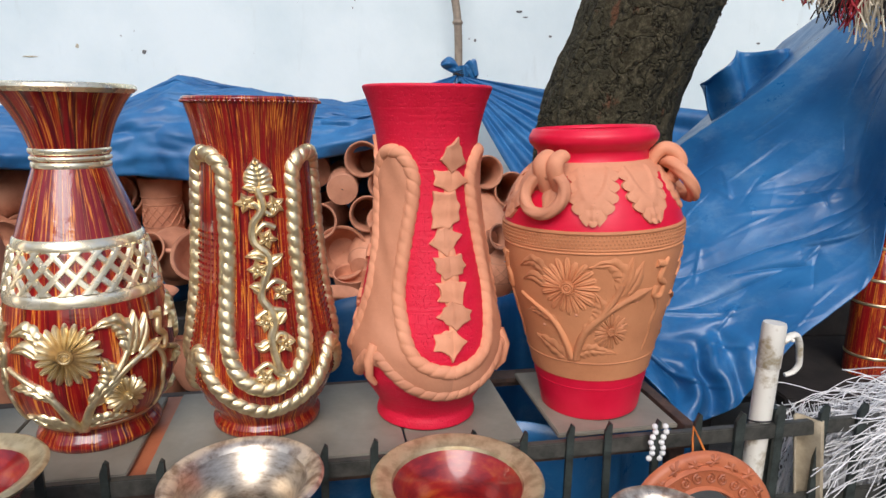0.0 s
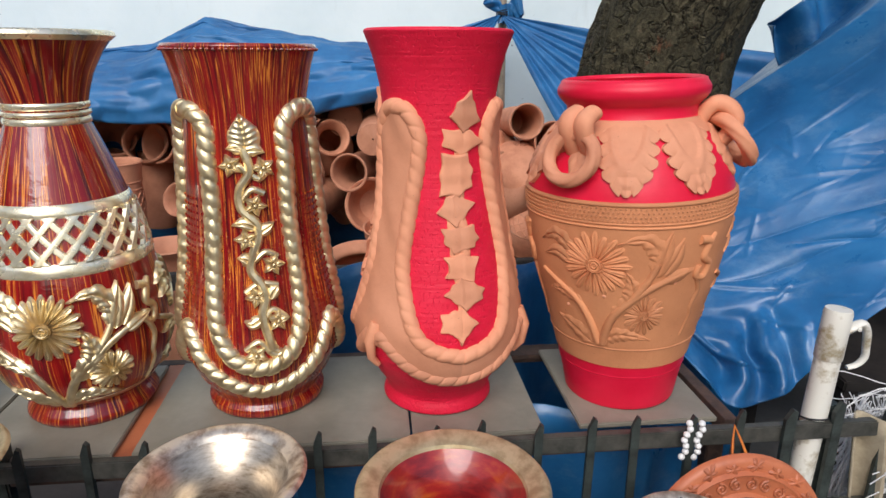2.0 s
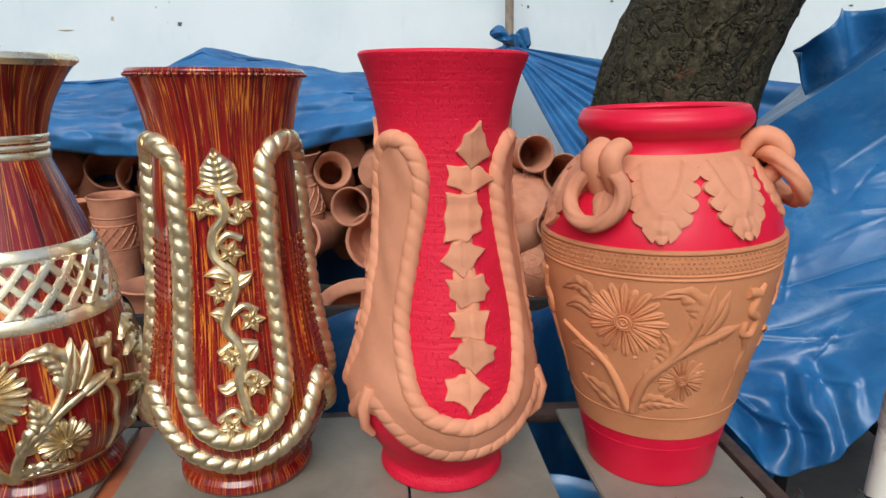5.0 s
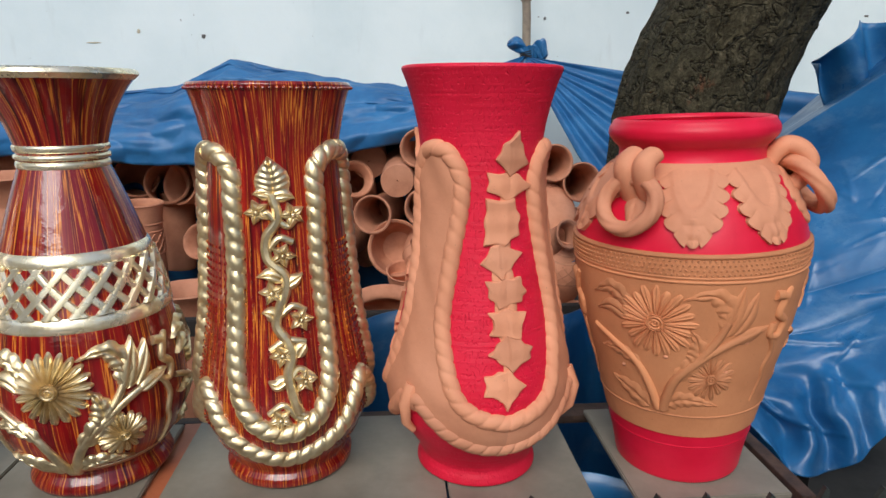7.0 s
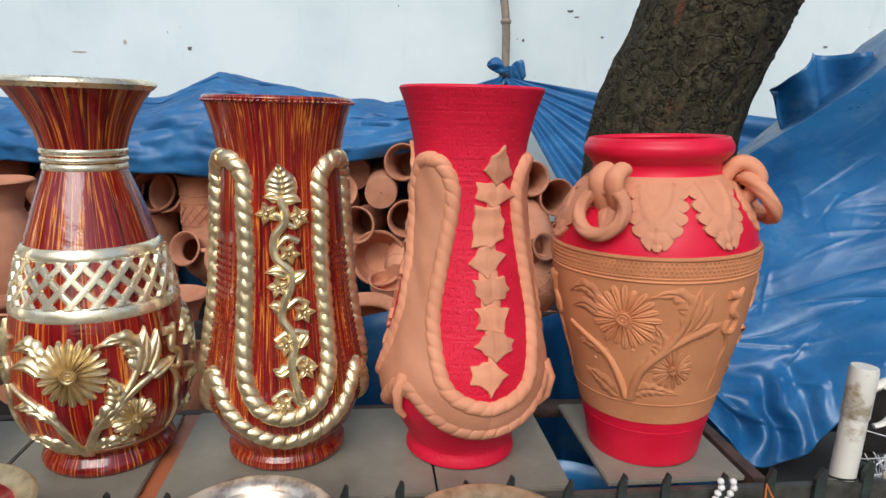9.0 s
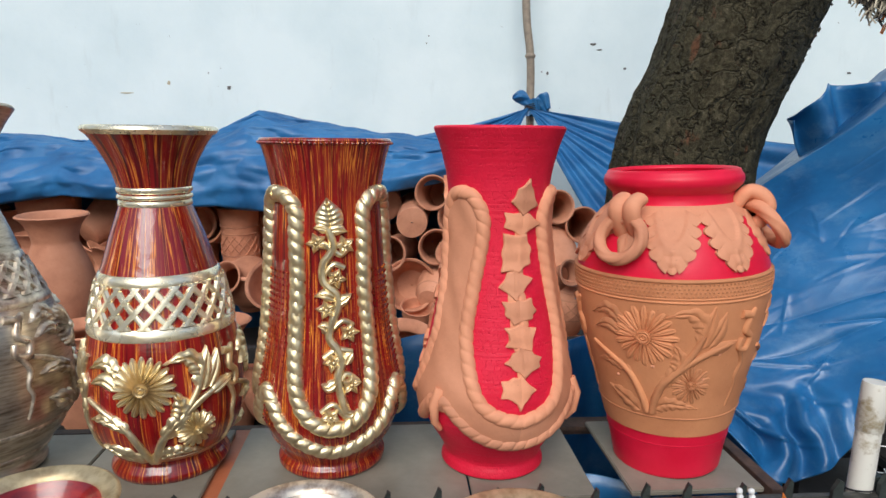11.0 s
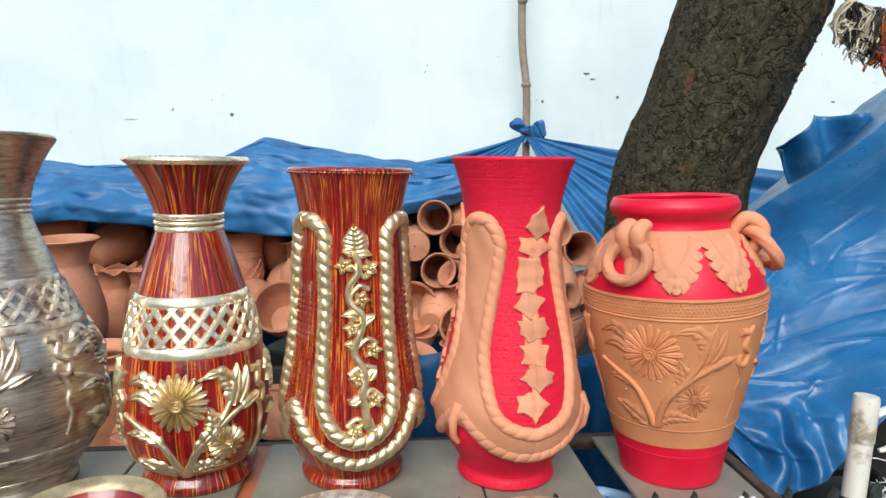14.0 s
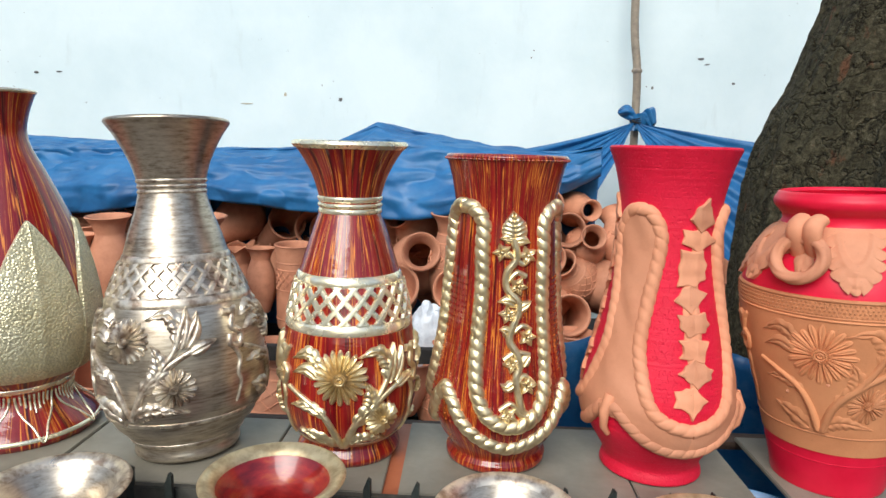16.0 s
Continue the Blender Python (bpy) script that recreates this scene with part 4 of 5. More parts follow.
def make_hammered():
    m, nt, b = shader("hammered_pale_gold", 0.33, 0.55)
    v = coords(nt)
    vo = nt.nodes.new("ShaderNodeTexVoronoi")
    vo.inputs["Scale"].default_value = 210.0
    nt.links.new(v, vo.inputs["Vector"])
    col = ramp(nt, noise_tex(nt, v, 10, 3), [(0.3, (0.82, 0.73, 0.43)), (0.7, (0.93, 0.86, 0.60))])
    # recesses between the bumps are also shaded darker in the base colour
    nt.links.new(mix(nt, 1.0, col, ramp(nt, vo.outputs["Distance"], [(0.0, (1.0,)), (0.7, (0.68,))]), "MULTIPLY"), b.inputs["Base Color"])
    inv = ramp(nt, vo.outputs["Distance"], [(0.0, (1.0,)), (0.8, (0.0,))])
    bump(nt, b, inv, 0.7, 0.0025)
    return m


hammered = make_hammered()

# footed vase with hammered gold petals
V00 = [(0.1440, 0.000), (0.1498, 0.010), (0.1459, 0.024), (0.1248, 0.046), (0.1066, 0.066), (0.0989, 0.084), (0.0998, 0.100), (0.1037, 0.112), (0.1171, 0.126), (0.1421, 0.152), (0.1574, 0.190), (0.1622, 0.240), (0.1574, 0.300), (0.1440, 0.370), (0.1248, 0.438), (0.0998, 0.500), (0.0730, 0.560), (0.0518, 0.605), (0.0461, 0.640), (0.0538, 0.680), (0.0653, 0.712), (0.0672, 0.716)]
s00 = Turned(V00)
v00 = vase("lotus_petal_vase", -1.372, 1.172, "footed red woodgrain vase with hammered gold petals")
s00.body(v00, wood_red)
g = Geo()
s00.ring(g, 0.716, 0.004, 0.003)
g.link("lip", bright_gold, v00, "gold painted rim")
for k in range(6):
    def petal(u, v):
        q = u * 2 - 1
        z = 0.140 + 0.325 * v
        wd = 31 * (1 - max(0, (v - 0.25) / 0.75) ** 2.8) + 0.5
        w = 0.006 + 0.003 * math.exp(-(q / 0.06) ** 2) if abs(q) < 0.99 and v < 0.99 else -0.002
        return s00.at(58 + k * 60 + q * wd, z, w)
    g = Geo()
    g.grid(petal, 25, 30)
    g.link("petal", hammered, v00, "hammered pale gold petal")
for z, half, out in ((0.110, 0.007, 0.004), (0.018, 0.005, 0.003)):
    g = Geo()
    s00.ring(g, z, half, out)
    g.link("band", bright_gold, v00, "gold band")
for k in range(8):
    g = Geo()
    c = 55 + 45 * k
    s00.rope(g, [(c - 20, 0.098), (c - 17, 0.070), (c - 6, 0.040), (c, 0.012), (c + 6, 0.040), (c + 17, 0.070), (c + 20, 0.098)], 0.0022, 0, 0)
    for j in range(-3, 4):
        s00.rope(g, [(c + j * 5, 0.100), (c + j * 4.6, 0.062 + 0.006 * abs(j))], 0.0020, 0, 0)
    g.link("fan_mark", bright_gold, v00, "painted gold fan")


# ---- flared vases of the front row, on the ledge ----
def flared_vase(x, y, z, r, body_mat, rim_mat, in_mat, label, rim=0.026):
    e = empty("flared_vase", pose(x, y, 0.3305), label, "vase", "flared vases in the front row")
    h = z - 0.33
    prof = spline([(r * 0.55, 0.0), (r * 0.62, 0.02), (r * 0.85, 0.10), (r * 1.02, 0.22), (r * 0.95, h * 0.55), (r * 0.66, h * 0.76), (r * 0.56, h - 0.085), (r * 0.66, h - 0.045), (r * 0.86, h - 0.016), (r, h)], 6)
    b = Geo()
    b.rev([(0.003, 0.001)] + prof, 72, 0.004)
    b.link("body", body_mat, e)
    b = Geo()
    b.rev([(r * 0.985, h - 0.005), (r + 0.003, h + 0.001), (r, h + 0.005), (r - 0.004, h + 0.006), (r - rim, h - 0.003), (r - rim - 0.002, h - 0.008)], 72, 0.004)
    b.link("rim", rim_mat, e)
    b = Geo()
    b.rev([(r - rim + 0.001, h - 0.004), (r * 0.68, h - 0.022), (r * 0.52, h - 0.052), (r * 0.46, h - 0.085), (r * 0.50, h - 0.14), (r * 0.7, h - 0.25), (0.003, h - 0.3)], 72, 0.004)
    b.link("inside", in_mat, e)
    return e


flared_vase(-0.300, 0.890, 0.928, 0.110, silver, silver_relief, silver, "antiqued silver vase with a wide flared mouth", 0.02)
flared_vase(0.001, 0.870, 0.930, 0.119, wood_red, dull_gold, crimson, "red woodgrain vase with a wide gold flared mouth")
flared_vase(-0.643, 0.830, 0.978, 0.104, wood_red, dull_gold, crimson, "red woodgrain vase with a gold rimmed flared mouth", 0.02)
flared_vase(-1.011, 0.830, 0.918, 0.112, silver, silver_relief, silver, "dull silver vase with a wide flared mouth", 0.02)
flared_vase(0.334, 0.930, 0.810, 0.085, silver, silver_relief, silver, "small silver vase with a flared mouth", 0.02)

# carved round mirror hung on the fence
mir = empty("round_mirror", pose(0.457, 1.045, 0.701, -8, 0, 6), "round mirror in a carved terracotta frame hung on the fence", "mirror")
g = Geo()
g.rev([(0.078, 0.004), (0.082, 0.016), (0.087, 0.010), (0.094, 0.012), (0.112, 0.012), (0.119, 0.017), (0.124, 0.010), (0.138, 0.013), (0.146, 0.008), (0.148, 0.0), (0.10, -0.006), (0.078, -0.004)], 80)
fr = g.link("frame", clay_dark, mir)
fr.rotation_euler = (radians(90), 0, 0)
g = Geo()
g.rev([(0.001, 0.002), (0.080, 0.002)], 48)
gl = g.link("glass", mirror_mat, mir, "mirror glass")
gl.rotation_euler = (radians(90), 0, 0)
def spiral(k):
    a, hand = 2 * math.pi * k / 26, 1 if k % 2 else -1
    cx, cz = 0.103 * math.cos(a), 0.103 * math.sin(a)
    return [(cx + (0.0105 - 0.0007 * t) * math.cos(a + hand * (t * 0.75)), -0.0135, cz + (0.0105 - 0.0007 * t) * math.sin(a + hand * (t * 0.75))) for t in range(14)]


for k in range(26):
    g = Geo()
    g.tube(spiral(k), lambda t: 0.0026 - 0.0008 * t, 6)
    g.link("carved_scroll", clay_dark, mir)


def maple(a, rr, turn, size):
    """A small lobed leaf in low relief, lying on the rim."""
    f, n = Geo(), 40
    c = Vector((rr * math.cos(a), -0.0095, rr * math.sin(a)))
    ex, ez = Vector((math.cos(a + turn), 0, math.sin(a + turn))), Vector((-math.sin(a + turn), 0, math.cos(a + turn)))

    def at(u, v):
        t = 2 * math.pi * u
        lobe = 0.62 + 0.38 * abs(math.cos(2.5 * t)) ** 0.7 + 0.06 * math.cos(15 * t)
        r = size * lobe * v
        lift = 0.0062 * (1 - v ** 3) + 0.0014 * math.cos(5 * t) * v
        return c + ex * r * math.cos(t) * 0.72 + ez * r * math.sin(t) * 1.1 - Vector((0, lift - 0.001, 0))
    f.grid(at, n, 7, True)
    return f


for k in range(22):
    a = 2 * math.pi * k / 22
    maple(a, 0.1315 + (0.002 if k % 2 else -0.002), 0.5 if k % 2 else -0.4, 0.0165).link("carved_leaf", clay_dark, mir)
g = Geo()
g.tube([(-0.012, 0.004, 0.142), (-0.008, 0.012, 0.165), (-0.002, 0.020, 0.185), (0.006, 0.012, 0.163), (0.012, 0.004, 0.142)], 0.002, 6)
g.link("hanging_string", orange_wool, mir, "orange hanging string")

# string of white beads over the rail
beads = empty("bead_string", pose(0.393, 1.100, 0.878), "string of round white beads hung over the rail", "beads")
for k in range(7):
    for sx in (-1, 1):
        g = Geo()
        g.blob((sx * 0.010 + 0.003 * math.sin(k * 1.7), 0.0015 * k, -0.0115 * k), (0.0058, 0.0058, 0.0058), 10, 7)
        g.link("bead", bead_white, beads)
g = Geo()
for sx in (-1, 1):
    g.tube([(sx * 0.010 + 0.003 * math.sin(k * 1.7), 0.0015 * k, 0.004 - 0.0115 * k) for k in range(8)], 0.0010, 5)
g.link("thread", white_wool, beads)

# stained plastic pipe with a cut hook at its head
pipe = empty("plastic_pipe", pose(0, 0, 0), "stained white plastic pipe tied upright to the fence", "pipe")
g = Geo()
top, foot = Vector((0.640, 1.185, 1.040)), Vector((0.588, 1.150, 0.0))
ax = (top - foot).normalized()
g.tube([foot.lerp(top, k / 20) for k in range(21)], 0.0205, 20)
g.link("tube", pvc, pipe)
g = Geo()
g.tube([top - ax * 0.085, top - ax * 0.083, top - ax * 0.003, top + ax * 0.004], lambda t: 0.0222 if 0.1 < t < 0.9 else 0.0208, 20)
g.link("collar", pvc, pipe, "wider pipe collar")
g = Geo()
hook = spline([top + Vector((0.004, 0, -0.044)), top + Vector((0.024, 0.0, -0.032)), top + Vector((0.044, 0.001, -0.022)), top + Vector((0.055, 0.002, -0.036)), top + Vector((0.061, 0.004, -0.066)), top + Vector((0.062, 0.004, -0.086)), top + Vector((0.052, 0.004, -0.100)), top + Vector((0.036, 0.004, -0.106))], 5)
g.tube(hook, lambda t: 0.0105 - 0.005 * t, 10, flat=0.7)
g.blob(top + Vector((0.036, -0.008, -0.030)), (0.004, 0.003, 0.004), 8, 6)
g.link("hook", pvc, pipe, "curved cut pipe hook")
g = Geo()
for k in range(4):
    c = foot.lerp(top, 0.795 + 0.006 * k)
    g.tube([c + Vector((0.0225 * math.cos(t), 0.0225 * math.sin(t), 0.006 * math.sin(t + k))) for t in np.linspace(0, 2 * math.pi, 20)[:-1]], 0.0016, 6, closed=True)
g.link("tie_wire", cane_dark, pipe, "dark tie wire")


# ---- back shelf and the heap of clay pots ----
def shelf_y(x):
    return 2.509 + 0.16 * x


EYE, FAR = Vector((-0.15, 0.03, 1.46)), 1.33


def heap(x, y, z):
    """Places in the heap are noted at about two metres from the street side and set back to the wall."""
    p = EYE + (Vector((x, y, z)) - EYE) * FAR
    return p.x, p.y, p.z


shelf = empty("pot_shelf", pose(0, 0, 0), "dark low shelf behind the table stacked with clay pots", "shelf")
g = Geo()
g.box((6.4, 1.40, 0.03), pose(-1.4 - 0.16, shelf_y(-1.4) + 1.05, 0.328, 0, 0, 9.1), 0.004)
g.link("board", plank, shelf)
g = Geo()
g.box((6.4, 0.040, 0.060), pose(-1.4, shelf_y(-1.4) - 0.012, 0.649, 0, 0, 9.1), 0.003)
g.link("front_bar", plank, shelf)
for x in (-4.4, -3.0, -1.6, -0.2, 1.2):
    for d in (0.04, 1.5):
        g = Geo()
        g.box((0.05, 0.05, 0.62), pose(x - 0.157 * d, shelf_y(x) + 0.987 * d, 0.31, 0, 0, 9.1), 0.003)
        g.link("leg", plank, shelf)

POTS = {
    "tube": [(0.050, 0.0), (0.056, 0.01), (0.058, 0.10), (0.056, 0.20), (0.062, 0.265), (0.066, 0.28)],
    "jug": [(0.050, 0.0), (0.075, 0.03), (0.098, 0.10), (0.100, 0.15), (0.080, 0.20), (0.052, 0.235), (0.046, 0.255), (0.056, 0.285), (0.062, 0.295)],
    "bottle": [(0.048, 0.0), (0.062, 0.02), (0.078, 0.08), (0.080, 0.14), (0.060, 0.21), (0.038, 0.255), (0.036, 0.275), (0.044, 0.30), (0.048, 0.305)],
    "vase": [(0.050, 0.0), (0.058, 0.02), (0.082, 0.10), (0.088, 0.16), (0.074, 0.23), (0.056, 0.28), (0.052, 0.30), (0.062, 0.335), (0.082, 0.36)],
    "bowl": [(0.045, 0.0), (0.060, 0.01), (0.085, 0.06), (0.092, 0.10), (0.096, 0.125), (0.100, 0.13)],
    "urn": [(0.060, 0.0), (0.075, 0.02), (0.112, 0.12), (0.125, 0.20), (0.118, 0.245), (0.088, 0.275), (0.080, 0.29), (0.094, 0.31)],
}
LABELS = {"tube": "plain terracotta cylinder pot lying in the heap", "jug": "round terracotta jug in the heap", "bottle": "narrow necked terracotta bottle in the heap", "vase": "flared terracotta vase standing in the heap", "bowl": "open terracotta bowl in the heap", "urn": "terracotta urn with pressed flowers in the heap"}
pot_meshes = {}


def pot_geo(kind, frilled=False):
    prof = spline(POTS[kind], 5)
    b = Geo()
    w = 0.008
    full = [(0.003, 0.002)] + prof + [(prof[-1][0] - w * 0.5, prof[-1][1] + 0.003)] + [(max(0.006, r - w), z) for r, z in reversed(prof) if z > 0.012] + [(0.003, 0.012)]
    n = len(full)

    def at(u, v):
        r, z = full[min(n - 1, int(round(v * (n - 1))))]
        a = 2 * math.pi * u
        top = POTS[kind][-1][1]
        if frilled and z > top - 0.05:
            k = (z - top + 0.05) / 0.05
            r *= 1 + 0.16 * k * math.cos(7 * a)
            z += 0.012 * k * math.cos(7 * a)
        r *= 1 + 0.012 * math.sin(2 * a + z * 9)
        return (r * math.sin(a), -r * math.cos(a), z)
    b.grid(at, 56 if frilled else 40, n, True)
    return b


def pot(kind, x, y, z, pitch, yaw, size=1.0, deco="", mat=None, roll=0.0):
    """A clay pot with its middle at (x, y, z); pitch 90 turns its mouth to the street, -90 its base."""
    mat = mat or clay_pink
    key = (kind, deco == "frill", mat.name)
    h = POTS[kind][-1][1]
    m = pose(*heap(x, y, z), 0, 0, yaw) @ pose(0, 0, 0, pitch, roll, 0) @ Matrix.Scale(size * FAR, 4) @ pose(0, 0, -h / 2)
    name = {"tube": "cylinder_pot", "jug": "clay_jug", "bottle": "clay_bottle", "vase": "clay_vase", "bowl": "clay_bowl", "urn": "clay_urn"}[kind]
    e = empty(name, m, LABELS[kind] if deco != "frill" else "terracotta vase with a frilled lip in the heap", "pot", "clay pots in the heap")
    if key not in pot_meshes:
        ob = pot_geo(kind, deco == "frill").link("body", mat, e)
        pot_meshes[key] = ob.data
    else:
        ob = new("body", pot_meshes[key])
        ob.parent = e
    s = Turned(POTS[kind])
    if deco == "flower":
        for k in range(3):
            b = Geo()
            s.flower(b, 120 * k, h * 0.52, 0.030, 6, 0.005, 0)
            b.link("pressed_flower", mat, e)
            for sg in (-1, 1):
                b = Geo()
                s.leaf(b, 120 * k + 40 * sg, h * 0.45, -50 * sg, 0.06, 0.02, 0.004, 3)
                b.link("pressed_leaf", mat, e)
    if deco == "lattice":
        lattice(e, mat, s, h * 0.50, h * 0.70, 14, 0.005, 0.003)
        for zz in (0.12, 0.48, 0.72, 0.80):
            b = Geo()
            s.ring(b, h * zz, 0.003, 0.003)
            b.link("band", mat, e)
    if deco == "ring":
        for side in (-70, 70):
            b = Geo()
            base = s.at(side, h * 0.80, 0.012)
            out = (s.at(side, h * 0.8, 1) - s.at(side, h * 0.8, 0)).normalized()
            b.tube([base + out * 0.010 * math.cos(t) + Vector((0, 0, 0.022 * math.sin(t))) + Vector((out.y, -out.x, 0)) * 0.018 * math.cos(t) for t in np.linspace(0, 2 * math.pi, 22)[:-1]], 0.006, 8, closed=True)
            b.link("ring_handle", mat, e)
    if deco == "handle":
        b = Geo()
        b.tube(spline([s.at(90, h * 0.93, -0.004), s.at(90, h * 0.95, 0.03), s.at(90, h * 0.80, 0.045), s.at(90, h * 0.62, 0.02), s.at(90, h * 0.55, -0.004)], 5), 0.008, 8)
        b.link("handle", mat, e)
    return e


random.seed(5)
# heap seen between the two rope vases and beside the red one
pot("tube", -0.292, 2.33, 1.186, -86, 3, 0.95)
pot("tube", -0.205, 2.34, 1.264, 84, -6, 0.92)
pot("tube", -0.216, 2.33, 1.083, 85, 6, 0.94)
pot("tube", -0.140, 2.34, 1.178, 82, 0, 0.92)
pot("tube", -0.348, 2.33, 1.060, 86, -8, 0.95)
pot("bowl", -0.293, 2.25, 0.950, 78, 2, 0.92)
pot("jug", -0.185, 2.28, 0.950, -72, -20, 0.80, "lattice")
pot("jug", -0.070, 2.30, 1.135, 66, 10, 0.72, "flower")
pot("bottle", -0.105, 2.36, 1.255, 86, 20, 0.80)
pot("jug", -0.105, 2.28, 1.020, 58, -30, 0.85, "lattice")
pot("tube", -0.150, 2.20, 0.900, 76, 10, 1.05)
pot("bowl", -0.262, 2.16, 0.865, 20, 10, 0.60, "handle")
pot("jug", 0.020, 2.30, 1.00, 60, 40, 0.90)
pot("jug", 0.060, 2.35, 1.15, -40, 30, 0.85, "flower")
pot("tube", 0.188, 2.34, 1.222, 84, 8, 0.88)
pot("jug", 0.180, 2.28, 1.075, -66, 20, 0.95, "flower")
pot("bottle", 0.170, 2.22, 0.985, 70, 30, 0.95)
pot("jug", 0.235, 2.20, 0.900, 20, 20, 0.85, "lattice")
pot("tube", 0.270, 2.36, 1.16, 84, 10, 0.95)
pot("jug", 0.330, 2.30, 1.00, 50, 20, 0.90)
# between the trellis vase and the gold rope vase
pot("jug", -0.72, 2.50, 1.13, 58, -28, 0.95)
pot("jug", -0.68, 2.34, 1.03, 66, 12, 1.15)
pot("bowl", -0.74, 2.18, 0.935, 50, 0, 1.0)
pot("vase", -0.55, 2.28, 1.05, 4, 12, 1.0, "lattice")
pot("jug", -0.48, 2.42, 1.12, 70, 20, 1.0)
pot("tube", -0.50, 2.30, 0.96, 84, -8, 1.15)
pot("jug", -0.60, 2.62, 1.12, 30, 60, 1.0)
pot("tube", -0.42, 2.52, 1.24, -82, 8, 1.1)
# left of the trellis vase
pot("tube", -0.982, 2.50, 1.015, 3, 0, 1.25, "lattice")
pot("urn", -0.880, 2.66, 1.10, 24, 10, 0.85, "flower")
pot("jug", -0.905, 2.34, 0.93, 72, -14, 0.95, "handle")
pot("jug", -0.800, 2.52, 0.98, 40, 40, 0.95)
pot("tube", -1.155, 2.28, 0.925, 2, 30, 1.15, "lattice")
pot("vase", -1.300, 2.30, 0.935, -2, 0, 0.70)
pot("urn", -1.530, 2.58, 1.13, -64, -26, 0.82)
pot("vase", -1.470, 2.44, 0.850, 2, 0, 1.05, "frill")
pot("tube", -1.360, 2.60, 1.06, 60, 40, 1.2)
pot("tube", -1.200, 2.62, 1.07, 70, 20, 1.2)
pot("tube", -1.050, 2.64, 1.08, 75, -20, 1.2)
pot("urn", -1.735, 2.50, 1.150, 4, 10, 0.9, "ring")
pot("vase", -1.391, 2.007, 0.985, 2, 0, 1.25)
pot("urn", -1.775, 2.66, 0.930, 4, 10, 1.0)
pot("vase", -1.715, 2.36, 0.960, 2, 0, 0.75)
pot("jug", -1.560, 2.20, 0.895, 4, 0, 0.85, "lattice")
pot("vase", -1.725, 2.02, 1.030, 3, 0, 0.92)
pot("vase", -1.835, 1.97, 0.960, -2, 0, 0.95)
pot("urn", -2.080, 2.35, 0.95, 6, 0, 1.1, "flower")
pot("vase", -2.100, 2.00, 0.98, 0, 0, 1.0)
pot("vase", -2.350, 2.15, 1.00, 0, 0, 1.0)
pot("urn", -1.950, 2.62, 1.00, 8, 0, 1.1)
pot("urn", -2.300, 2.52, 1.00, 8, 0, 1.1)
# filling at the back of the heap
for k in range(16):
    x = -2.2 + 0.17 * k
    pot(("jug", "urn", "tube", "vase")[k % 4], x, 2.64 + 0.06 * (k % 2) + 0.03 * x, 0.92, random.uniform(-70, 70), random.uniform(-50, 50), 1.05)
# lower row under the shelf, on the ground stand
for k in range(15):
    x = -2.15 + 0.185 * k
    kind = ("urn", "jug", "vase", "bowl", "jug")[k % 5]
    pot(kind, x, 1.90 + 0.16 * x + 0.10 + 0.05 * (k % 2), 0.66 + 0.02 * (k % 3), random.uniform(-12, 25), random.uniform(-30, 30), 1.25, "lattice" if k % 3 == 0 else "")
g = Geo()
g.box((6.4, 0.42, 0.03), pose(-1.4 - 0.05, shelf_y(-1.4) + 0.12, 0.150, 0, 0, 9.1), 0.004)
g.link("lower_board", plank, shelf)

# white plastic bag of packing in the heap
g = Geo()


def bag(u, v):
    a, b2 = 2 * math.pi * u, math.pi * v
    d = Vector((math.sin(b2) * math.cos(a), math.sin(b2) * math.sin(a), -math.cos(b2)))
    k = 1 + 0.16 * noise.noise(d * 2.2) + 0.10 * (1 - 2 * abs(noise.noise(d * 3.6 + Vector((5, 2, 1)))))
    return heap(-0.585 + 0.062 * k * d.x, 2.02 + 0.05 * k * d.y, 0.835 + 0.115 * k * d.z)


g.grid(bag, 48, 32, True)
tagged(g.link("plastic_bag", polythene), "crumpled white plastic bag stuffed among the pots", "bag")


# ---- tarpaulins ----
def fold(x, z, seed, amp):
    """Crumpled cloth relief: broad drapes, sharp creases."""
    p = Vector((x, z, seed))
    a = noise.noise(p * 2.3) * 1.0
    b2 = 1 - abs(noise.noise(p * 4.6 + Vector((3, 1, 0)))) * 2
    c = 1 - abs(noise.noise(Vector((x * 3 + z * 5, z * 8 - x * 2, seed + 4)))) * 2
    return amp * (a + 0.30 * b2 + 0.16 * c + 0.03 * noise.noise(p * 13))


def crinkles(seed, count, lean, spread, length, width, height):
    """Random straight creases of stiff plastic sheet over the unit square: (middle, direction, half length, width, height)."""
    rnd = random.Random(seed)
    out = []
    for k in range(count):
        a = radians(lean + rnd.uniform(-spread, spread))
        out.append((rnd.uniform(0, 1), rnd.uniform(0, 1), math.cos(a), math.sin(a), length * rnd.uniform(0.4, 1.3), width * rnd.uniform(0.5, 1.5), height * rnd.uniform(-0.6, 1.0)))
    return out


def crease_height(rows, u, v):
    h = 0.0
    for cu, cv, dx, dy, ln, wd, up in rows:
        du, dv = u - cu, v - cv
        along = abs(du * dx + dv * dy) / ln
        if along < 1:
            across = (dv * dx - du * dy) / wd * (1 + 0.6 * along)
            if abs(across) < 5:
                h += up * (1 - along * along) * (math.exp(-abs(across)) if across < 0 else math.exp(-across * 2.2))
    return h


def interp(x, xs, vs):
    return float(np.interp(x, xs, vs))


tx = [-3.3, -2.7, -2.3, -2.0, -1.7, -1.4, -1.27, -1.135, -0.93, -0.75, -0.49, -0.30, -0.15, 0.0]


